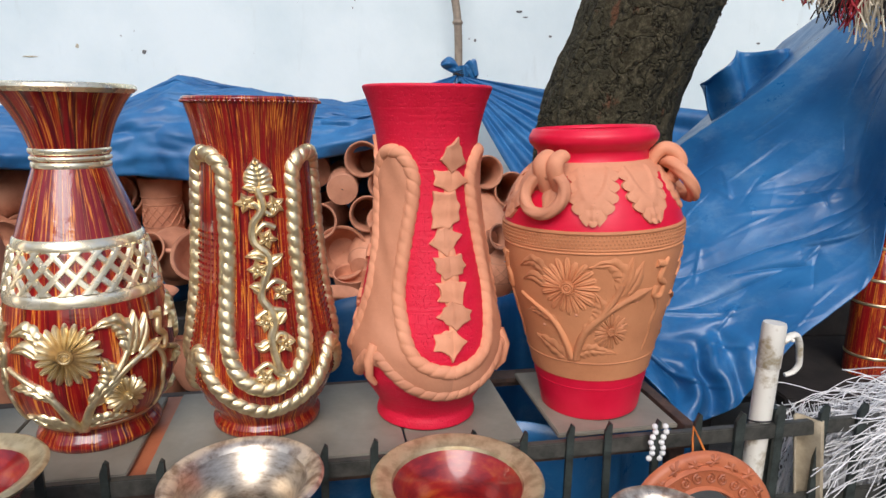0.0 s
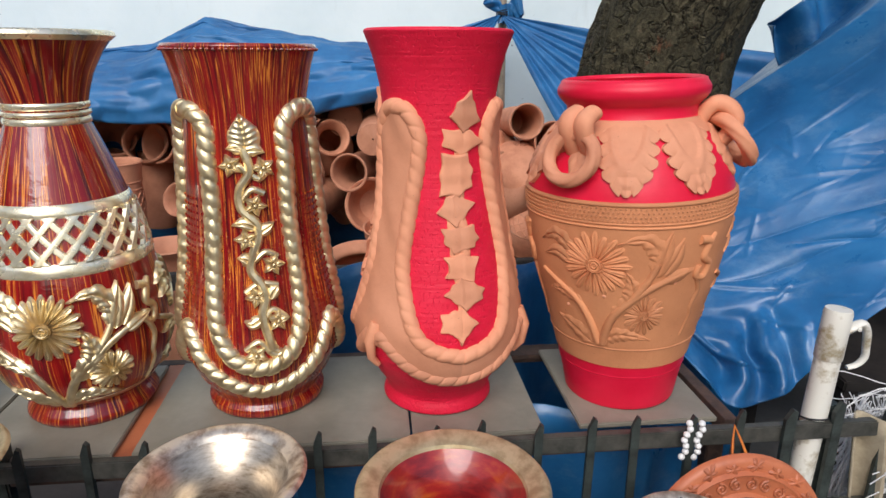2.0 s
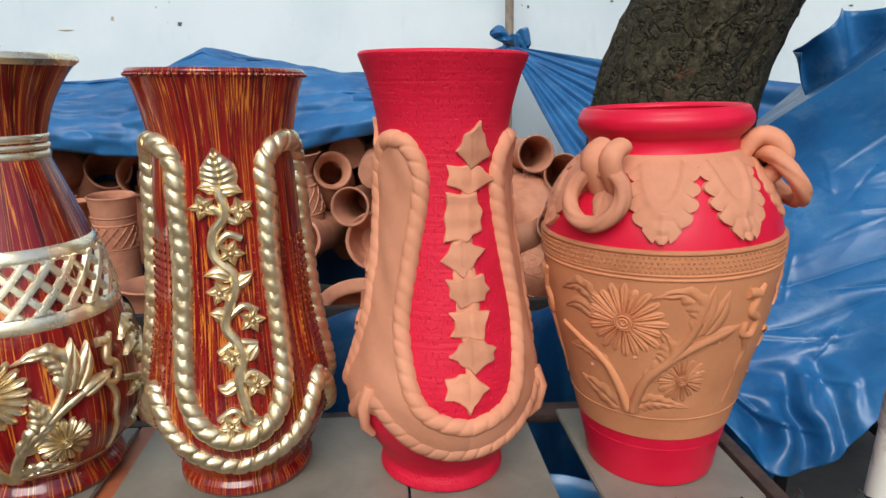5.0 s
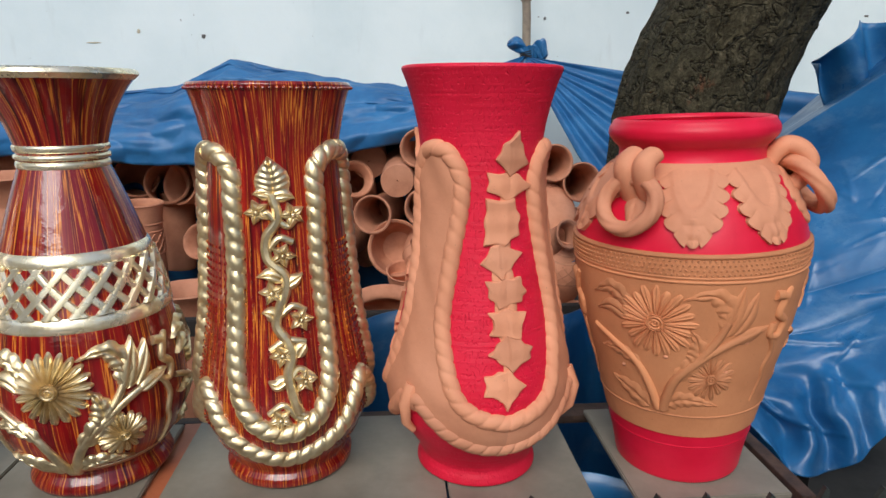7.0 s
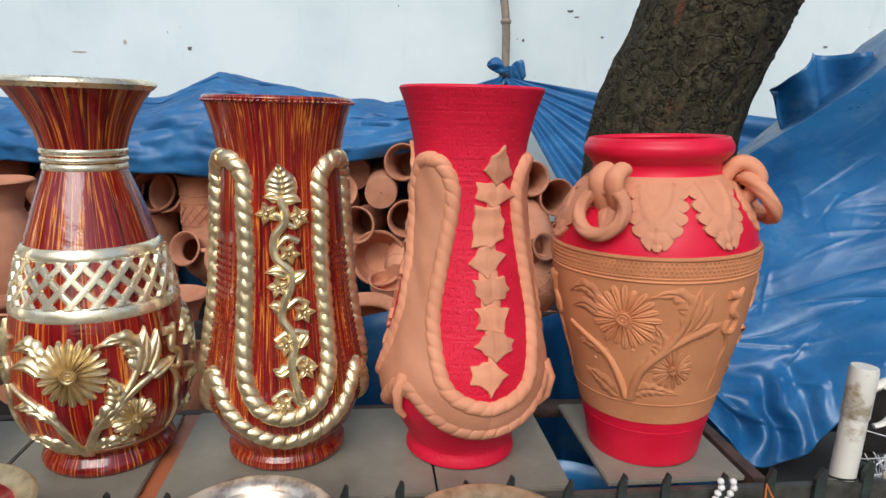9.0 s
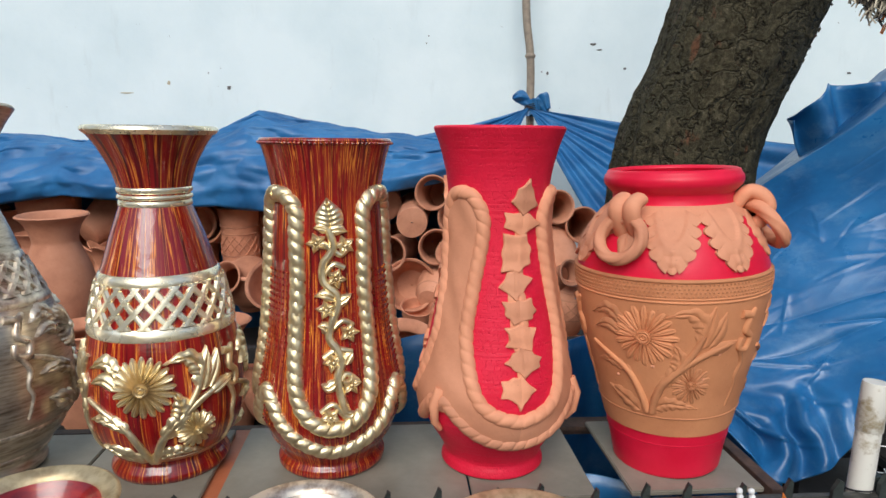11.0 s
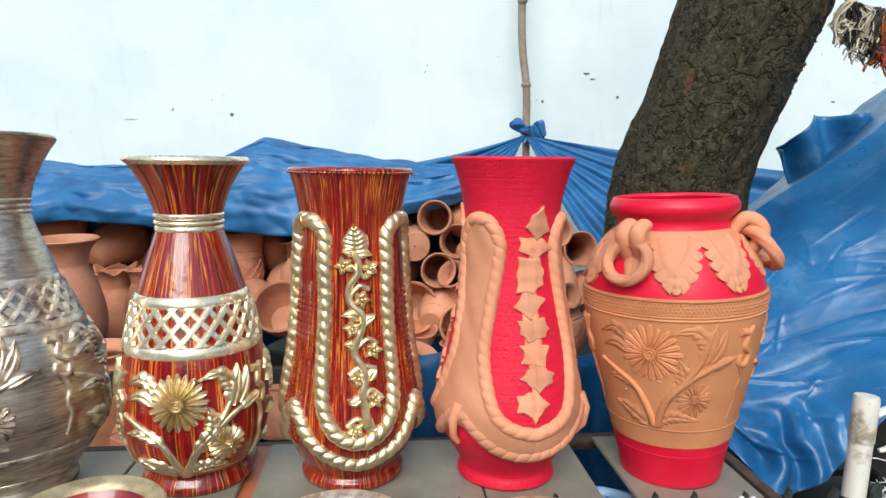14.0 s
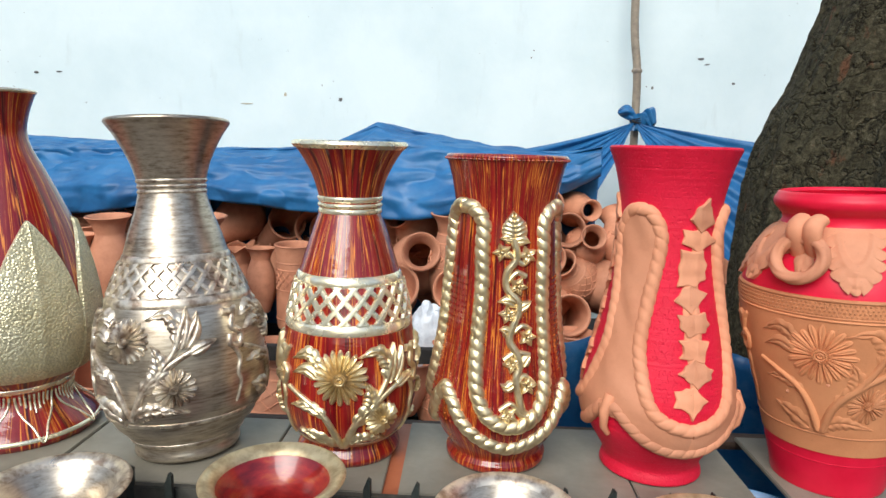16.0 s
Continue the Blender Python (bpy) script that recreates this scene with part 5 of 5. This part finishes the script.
def left_tarp(u, v):
    x = -3.3 + 3.30 * u
    z1 = interp(x, tx, [1.452, 1.440, 1.420, 1.410, 1.420, 1.452, 1.505, 1.574, 1.535, 1.510, 1.455, 1.42, 1.43, 1.45])
    y1 = interp(x, tx, [3.4, 3.4, 3.4, 3.4, 3.4, 3.4, 3.4, 3.4, 3.4, 3.4, 3.4, 3.3, 3.2, 3.1])
    z0 = interp(x, tx, [1.04, 1.085, 1.14, 1.19, 1.172, 1.14, 1.145, 1.13, 1.126, 1.15, 1.22, 1.255, 1.285, 1.37])
    y0 = interp(x, tx, [2.95, 2.95, 2.95, 2.95, 2.95, 2.95, 2.95, 2.95, 2.95, 2.95, 2.95, 2.95, 2.95, 2.95])
    w = v - 0.12
    if w < 0:
        # the back fall behind the ridge
        return (x, y1 - 2.2 * w + 0.03 * math.sin(x * 9), z1 + 9.5 * w)
    w /= 0.88
    s = 0.30 * w + 0.70 * w ** 2.5
    y = y1 + (y0 - y1) * w
    xx = x
    z = z1 + (z0 - z1) * s + 0.05 * math.sin(math.pi * w) + fold(x, w * 1.2, 2.0, 0.036) * (0.25 + 0.75 * math.sin(math.pi * min(1, w * 1.1)))
    y += fold(x * 1.3, w * 1.6, 7.0, 0.065)
    if w > 0.93:
        z -= (w - 0.93) * 0.25
        y += (w - 0.93) * 0.8
    return (xx, y, z)


LONG_FOLDS = crinkles(4, 30, -12, 24, 0.18, 0.014, 0.034)
g = Geo()


def left_sheet(u, v):
    x, y, z = left_tarp(u, v)
    return (x, y - 0.8 * crease_height(LONG_FOLDS, u, v * 0.35) * (v > 0.12), z + crease_height(LONG_FOLDS, u, v * 0.35) * (v > 0.12) * 0.5)


g.grid(left_sheet, 330, 90)
tagged(g.link("tarpaulin", tarp_soft, solid=0.003, sharp=180), "crumpled blue tarpaulin drawn back over the heap of pots", "tarpaulin", "blue tarpaulins")


def fan(phi0, phi1, reach, x0, name, depth):
    def at(u, v):
        phi = radians(phi0 + (phi1 - phi0) * u)
        L = interp(u, [0, 0.25, 0.5, 0.75, 1], reach) * v
        pleat = 0.045 * v * (1 - 0.4 * v) * math.cos(u * 2 * math.pi * 6.5 + 1.2 * math.sin(3 * v)) + 0.02 * noise.noise(Vector((u * 9, v * 3, x0)))
        return (0.30 + L * math.cos(phi), 4.28 - depth * v + pleat, 1.655 + L * math.sin(phi) - 0.10 * v * (1 - v))
    f = Geo()
    f.grid(at, 110, 40)
    return f


g = fan(194, 236, [0.95, 0.86, 0.78, 0.66, 0.55], 1.0, "l", 0.8)
tagged(g.link("tarpaulin", tarp_soft, solid=0.003, sharp=180), "pleated blue tarpaulin gathered at the bamboo pole", "tarpaulin", "blue tarpaulins")
g = fan(297, 352, [1.05, 1.15, 1.3, 1.6, 1.9], 5.0, "r", 0.9)
tagged(g.link("tarpaulin", tarp_soft, solid=0.003, sharp=180), "pleated blue tarpaulin hung from the bamboo pole", "tarpaulin", "blue tarpaulins")

# bamboo pole and the knotted corner of the sheet
pole = empty("bamboo_pole", pose(0, 0, 0), "thin weathered bamboo pole standing before the wall", "pole")
g = Geo()
pts = spline([(0.36, 4.36, 0.0), (0.325, 4.36, 1.0), (0.315, 4.36, 1.70), (0.305, 4.36, 1.99), (0.268, 4.37, 2.34), (0.262, 4.38, 3.2)], 10)
g.tube(pts, 0.0255, 12)
g.link("cane", bamboo, pole)
for z, x in ((1.985, 0.305), (1.45, 0.318), (2.52, 0.266)):
    g = Geo()
    g.tube([(x, 4.36, z - 0.016), (x, 4.36, z - 0.004), (x, 4.36, z + 0.004), (x, 4.36, z + 0.016)], lambda t: 0.034 if 0.2 < t < 0.8 else 0.026, 12)
    g.link("joint", bamboo, pole, "swollen bamboo joint")
knot = empty("tarpaulin_knot", pose(0.315, 4.30, 1.665) @ Matrix.Scale(0.68, 4), "twisted knot of blue tarpaulin tied with black twine", "knot")
g = Geo()


def twist(u, v):
    a = 2 * math.pi * u
    r = 0.05 + 0.055 * abs(v - 0.35) + 0.012 * math.cos(7 * a + v * 4)
    return (0.02 + r * math.cos(a), -0.02 + r * 0.7 * math.sin(a), -0.08 + 0.14 * v + 0.012 * math.sin(3 * a))


g.grid(twist, 60, 18, True)
g.link("knot_body", tarp_blue, knot)
g = Geo()


def ear(u, v):
    """A puffed flap sticking up beside the pole."""
    q = v * 2 - 1
    wd = 0.062 * math.sin(math.pi * (0.08 + 0.90 * u)) ** 0.7
    return (-0.015 - 0.165 * u + 0.25 * q * wd, -0.05 - 0.03 * math.cos(q * 2.6) * math.sin(math.pi * u) + 0.010 * math.sin(9 * u + 5 * q), 0.020 + 0.060 * u + 0.035 * math.sin(3 * u) + q * wd)


g.grid(ear, 26, 18)
g.link("flap", tarp_blue, knot, solid=0.003, sharp=180)
g = Geo()


def bunch(u, v):
    """The gathered end that droops on the other side."""
    a = 2 * math.pi * u
    r = (0.030 + 0.026 * math.sin(math.pi * v)) * (1 + 0.22 * math.cos(6 * a + 5 * v))
    return (0.030 + 0.125 * v + r * math.cos(a) * 0.8, -0.03 + r * math.sin(a) * 0.7, 0.050 + 0.045 * math.sin(2.4 * v) - 0.115 * v * v + r * math.cos(a + 0.6))


g.grid(bunch, 60, 22, True)
g.link("gathered_end", tarp_blue, knot)
g = Geo()
for k in range(4):
    g.tube([(0.062 * math.cos(t), -0.02 + 0.05 * math.sin(t), -0.02 + 0.014 * k + 0.008 * math.sin(2 * t + k)) for t in np.linspace(0, 2 * math.pi, 24)[:-1]], 0.004, 6, closed=True)
g.link("twine", cane_dark, knot, "black twine wrapping")

# big sheet over the neighbouring stall
ridge = [(0.40, 2.10, 1.02), (0.62, 2.06, 1.18), (0.82, 2.02, 1.35), (1.07, 1.98, 1.545), (1.27, 1.95, 1.745), (1.45, 1.92, 1.95)]
belly = [(0.36, 1.76, 0.92), (0.60, 1.70, 1.02), (0.80, 1.68, 1.14), (1.05, 1.64, 1.30), (1.12, 1.64, 1.50), (1.25, 1.68, 1.80)]
hem = [(0.42, 1.48, 0.90), (0.53, 1.42, 0.795), (0.61, 1.42, 0.716), (0.72, 1.43, 0.742), (0.79, 1.44, 0.815), (0.868, 1.44, 0.912), (0.935, 1.44, 0.970), (1.022, 1.44, 1.055), (1.040, 1.44, 1.17), (1.030, 1.44, 1.29), (1.035, 1.46, 1.42), (1.15, 1.55, 1.70)]


SHEET = [spline(row, 12) for row in (ridge, belly, hem)]


PLEATS = crinkles(9, 34, 38, 16, 0.24, 0.014, 0.026)
CREASES = crinkles(17, 150, 50, 80, 0.07, 0.006, 0.0085)


def stall_tarp(u, v):
    def along(c):
        t = u * (len(c) - 1)
        i = min(len(c) - 2, int(t))
        return Vector(c[i]).lerp(Vector(c[i + 1]), t - i)
    a, b2, c2 = (along(c) for c in SHEET)
    w = v - 0.15
    if w < 0:
        return a + Vector((0.10 * w, -4.5 * w, 1.6 * w * 1.0))
    w /= 0.85
    p = a * (1 - w) ** 2 + b2 * 2 * w * (1 - w) + c2 * w * w
    d = Vector((-0.25, -0.85, 0.45))
    # broad smooth planes above, sharp uneven pleats running to the lower corner
    warp = 0.35 * noise.noise(Vector((u * 3.1, w * 2.7, 9)))
    low = min(1.0, max(0.0, (w - 0.38) / 0.3))
    r1 = 1 - 2 * abs(noise.noise(Vector((u * 2.2 + 3, w * 7.5 - u * 2.6 + warp, 4))))
    r2 = 1 - 2 * abs(noise.noise(Vector((u * 4.0, w * 13 - u * 5.0 + warp * 2, 8))))
    r3 = 1 - 2 * abs(noise.noise(Vector((u * 5.5 + w * 3, w * 5.0 - u * 2.0, 15))))
    patch = max(0.0, noise.noise(Vector((u * 3.3, w * 3.3, 21))) + 0.15)
    relief = 0.050 * noise.noise(Vector((u * 2.4, w * 2.0, 2))) + low * (0.011 * r1 + 0.003 * r2) + 0.008 * r3 * patch * 2
    edge = min(1.0, 0.35 + 1.4 * w) * (1 - 0.45 * max(0.0, w - 0.8) / 0.2)
    # the bunched corner above the table
    bunch = max(0.0, 1 - math.hypot((u - 0.22) / 0.16, (w - 0.93) / 0.2))
    relief += 0.05 * bunch * math.sin(u * 75 + 4 * noise.noise(Vector((u * 8, w * 8, 1))))
    relief += crease_height(PLEATS, u, w) * low + crease_height(CREASES, u, w)
    return p + d * relief * edge


g = Geo()
g.grid(stall_tarp, 320, 240)
tagged(g.link("tarpaulin", tarp_blue, solid=0.003, sharp=180), "large shiny blue tarpaulin sheet slung over the next stall", "tarpaulin", "blue tarpaulins")
# turned up corner behind it
g = Geo()


def corner(u, v):
    x = 0.962 + 0.34 * u
    ztop = interp(u, [0, 0.06, 0.30, 0.55, 1.0], [1.535, 1.565, 1.645, 1.64, 1.66])
    zlow = interp(u, [0, 0.2, 1.0], [1.525, 1.38, 1.40])
    return (x, 2.22 + 0.05 * math.sin(u * 11 + v * 3) + 0.05 * u, zlow + (ztop - zlow) * v)


g.grid(corner, 40, 16)
tagged(g.link("tarpaulin", tarp_blue, solid=0.003, sharp=180), "turned up dark blue corner of a tarpaulin", "tarpaulin", "blue tarpaulins")
# sheet hanging under and behind the table
g = Geo()
g.grid(lambda u, v: (-0.45 + 1.25 * u, 1.60 + 0.16 * u + 0.05 * math.sin(u * 21 + 2 * v) + 0.02 * math.sin(u * 47), 0.02 + (0.90 + 0.06 * math.sin(u * 5)) * v), 80, 24)
tagged(g.link("tarpaulin", tarp_blue, solid=0.003, sharp=180), "blue tarpaulin hanging behind the table", "tarpaulin", "blue tarpaulins")
g = Geo()
g.grid(lambda u, v: (-0.30 + 0.72 * u, 1.235 + 0.08 * u + 0.022 * math.sin(u * 19 + 2 * v), 0.02 + 0.765 * v), 60, 16)
tagged(g.link("tarpaulin", tarp_blue, solid=0.003, sharp=180), "blue tarpaulin hanging under the front of the table", "tarpaulin", "blue tarpaulins")


# ---- street tree ----
tree = empty("street_tree", pose(0, 0, 0), "leaning tree trunk with dark flaking bark", "tree")
axis = spline([(0.59, 2.20, 0.0), (0.59, 2.20, 0.5), (0.592, 2.20, 1.0), (0.608, 2.19, 1.385), (0.650, 2.18, 1.56), (0.703, 2.17, 1.70), (0.762, 2.16, 1.88), (0.92, 2.12, 2.4), (1.12, 2.08, 3.2), (1.32, 2.0, 4.2)], 10)


def trunk(u, v):
    t = v * (len(axis) - 1)
    i = min(len(axis) - 2, int(t))
    p = Vector(axis[i]).lerp(Vector(axis[i + 1]), t - i)
    a = 2 * math.pi * u
    r = interp(p.z, [0, 0.3, 1.0, 1.4, 1.65, 1.94, 3, 4.2], [0.30, 0.25, 0.214, 0.211, 0.216, 0.227, 0.215, 0.19])
    q = Vector((math.cos(a) * 4.5, math.sin(a) * 4.5, p.z * 3.2))
    n = noise.noise(q * 0.8) * 0.016 + (1 - abs(noise.noise(q * 2.3)) * 2) * 0.007 + noise.noise(q * 7) * 0.004
    return p + Vector((math.cos(a), math.sin(a), 0.0)) * (r + n)


g = Geo()
g.grid(trunk, 140, 330, True)
g.link("trunk", bark, tree, sharp=60)
# loose flakes of bark
random.seed(21)
fl = Geo()
for k in range(240):
    z = random.uniform(1.0, 2.1)
    a = random.uniform(math.pi * 1.02, math.pi * 1.98)
    i = min(range(len(axis)), key=lambda j: abs(axis[j][2] - z))
    p = Vector(axis[i])
    r = interp(z, [1.0, 1.4, 1.65, 1.94], [0.214, 0.211, 0.216, 0.227]) + 0.002
    c = p + Vector((math.cos(a) * r, math.sin(a) * r, 0))
    out = Vector((math.cos(a), math.sin(a), 0))
    side = Vector((-math.sin(a), math.cos(a), 0))
    w, h = random.uniform(0.004, 0.011), random.uniform(0.005, 0.016)
    pts = []
    for j in range(7):
        t = 2 * math.pi * j / 7
        k2 = random.uniform(0.6, 1.1)
        pts.append(c + side * w * k2 * math.cos(t) + Vector((0, 0, 1)) * h * k2 * math.sin(t) + out * random.uniform(-0.004, 0.002))
    pts.append(c + out * 0.005)
    fl.add(pts, [(j, (j + 1) % 7, 7) for j in range(7)])
ob = fl.link("bark_flake", bark, tree, sharp=20)
ob["kind"] = "stuff"


# ---- things of the next stall ----
stand = empty("side_stand", pose(1.45, 1.86, 0), "dark low stand of the next stall", "stand")
g = Geo()
g.box((0.95, 0.5, 0.03), pose(0, 0, 0.66), 0.004)
g.link("top", plank, stand)
for sx in (-0.45, 0.45):
    for sy in (-0.22, 0.22):
        g = Geo()
        g.box((0.04, 0.04, 0.645), pose(sx, sy, 0.3225), 0.003)
        g.link("leg", plank, stand)
g = Geo()
g.box((1.10, 0.03, 0.72), pose(0.08, 0.235, 1.036), 0.004)
g.link("back_board", plank, stand)
BOT = [(0.062, 0.0), (0.066, 0.01), (0.066, 0.20), (0.063, 0.27), (0.048, 0.33), (0.032, 0.37), (0.030, 0.40), (0.042, 0.42), (0.046, 0.45), (0.036, 0.49), (0.010, 0.50)]
for x, y, sc in ((1.335, 1.78, 1.03), (1.405, 1.655, 0.99), (1.62, 1.80, 1.0)):
    e = empty("lacquered_bottle", pose(x, y, 0.6755) @ Matrix.Scale(sc, 4), "tall red woodgrain bottle with gold rings and stopper", "bottle", "lacquered bottles on the stand")
    sb = Turned(BOT)
    g = Geo()
    g.rev([(0.002, 0.001)] + sb.prof, 48)
    g.link("body", wood_red, e)
    for z in (0.06, 0.215, 0.285, 0.372):
        g = Geo()
        sb.ring(g, z, 0.005, 0.003)
        g.link("gold_ring", gold, e)
    g = Geo()
    sb.stem(g, [(-10, 0.08), (-2, 0.13), (8, 0.17), (4, 0.20)], 0.003, 0.002)
    for k in range(6):
        sb.leaf(g, -6 + 3 * k, 0.09 + 0.018 * k, 60 if k % 2 else -60, 0.035, 0.010, 0.003, 3)
    g.link("gold_spray", gold, e, "painted gold leaf spray")


def yarn(g, start, direction, length, r, droop, wave, steps=9):
    d = Vector(direction).normalized()
    p, pts = Vector(start), []
    f1, f2 = random.uniform(5, 11), random.uniform(4, 9)
    for k in range(steps):
        t = k / (steps - 1)
        pts.append(p + d * length * t + Vector((wave * math.sin(t * f1 + start[0] * 90), wave * math.cos(t * f2 + start[2] * 70), wave * math.sin(t * f2 + start[1] * 80) - droop * t * t * length)))
    g.tube(pts, r, 3)


random.seed(8)
for cx, cy, cz, n, label in ((1.02, 1.20, 0.845, 620, "bundle of white fringe yarn laid over the fence"), (0.86, 1.27, 0.760, 620, "bundle of white yarn hanging behind the fence")):
    g = Geo()
    for k in range(n):
        if label.startswith("bundle of white fringe"):
            st = (cx + random.uniform(-0.06, 0.30), cy + random.uniform(-0.06, 0.06), cz + random.uniform(-0.05, 0.05))
            yarn(g, st, (-1, random.uniform(-0.3, 0.3), random.uniform(-0.25, 0.40)), random.uniform(0.08, 0.30), 0.0012, random.uniform(0.1, 0.7), 0.014, 12)
        else:
            st = (cx + random.uniform(-0.10, 0.14), cy + random.uniform(-0.04, 0.04), cz + random.uniform(-0.02, 0.06))
            yarn(g, st, (random.uniform(-0.35, 0.35), random.uniform(-0.1, 0.1), -1), random.uniform(0.16, 0.40), 0.0012, 0.1, 0.013, 14)
    tagged(g.link("yarn_fringe", white_wool), label, "yarn", kind="stuff")
g = Geo()
g.grid(lambda u, v: (0.70 + 0.07 * u + 0.05 * (1 - v), 1.17 + 0.02 * math.sin(u * 8), 0.45 + 0.40 * v), 12, 14)
tagged(g.link("buff_cloth", cloth_buff, solid=0.004), "buff cloth rag hanging behind the fence", "cloth")

# tassels hanging from the awning edge
tas = empty("tassel_garland", pose(0.0, 0.0, 0.0), "garland of cream, red and dark yarn tassels hanging overhead", "garland")
line_pts = spline([(0.86, 1.90, 2.30), (0.66, 1.62, 1.98), (0.70, 1.50, 1.84), (0.86, 1.50, 1.80), (1.05, 1.50, 1.80), (1.30, 1.48, 1.85)], 8)
g = Geo()
g.tube(line_pts, 0.003, 6)
g.link("cord", dark_wool, tas)
for x, ln, mat in ((0.712, 0.10, cream_wool), (0.735, 0.11, dark_wool), (0.752, 0.12, cream_wool), (0.775, 0.12, dark_wool), (0.800, 0.13, orange_wool), (0.820, 0.14, red_wool), (0.845, 0.16, cream_wool), (0.885, 0.18, dark_wool), (0.925, 0.19, red_wool), (0.965, 0.225, cream_wool), (1.01, 0.19, dark_wool), (1.05, 0.20, red_wool)):
    g = Geo()
    z = min(line_pts, key=lambda p: abs(p[0] - x) + abs(p[1] - 1.5))[2]
    for j in range(60):
        yarn(g, (x + random.uniform(-0.010, 0.010), 1.50 + random.uniform(-0.012, 0.012), z), (random.uniform(-0.20, 0.20), random.uniform(-0.2, 0.2), -1), 0.85 * ln * random.uniform(0.6, 1.0), 0.0019, 0.1, 0.010)
    g.link("tassel", mat, tas)

CHIPS = [(-1.711, -1.224, 0.016, 0.018, chip_dark), (0.984, -1.052, 0.012, 0.009, chip_dark), (0.442, -1.093, 0.010, 0.012, chip_dark), (0.40, -1.085, 0.006, 0.005, chip_dark), (0.752, -0.895, 0.030, 0.010, chip_dark), (0.80, -0.93, 0.022, 0.006, chip_dark), (-2.38, -1.268, 0.050, 0.005, chip_buff), (-0.394, -0.911, 0.006, 0.006, chip_dark), (2.625, -1.053, 0.022, 0.008, chip_dark), (-3.881, -1.088, 0.020, 0.010, chip_dark), (-3.717, -1.08, 0.022, 0.007, chip_dark), (-2.10, -1.20, 0.012, 0.016, chip_buff), (-0.379, -0.864, 0.006, 0.005, chip_dark), (1.35, -1.25, 0.02, 0.012, chip_buff)]
for x, z, sx, sz, mt in CHIPS:
    wall_chip(x, z, sx, sz, mt)
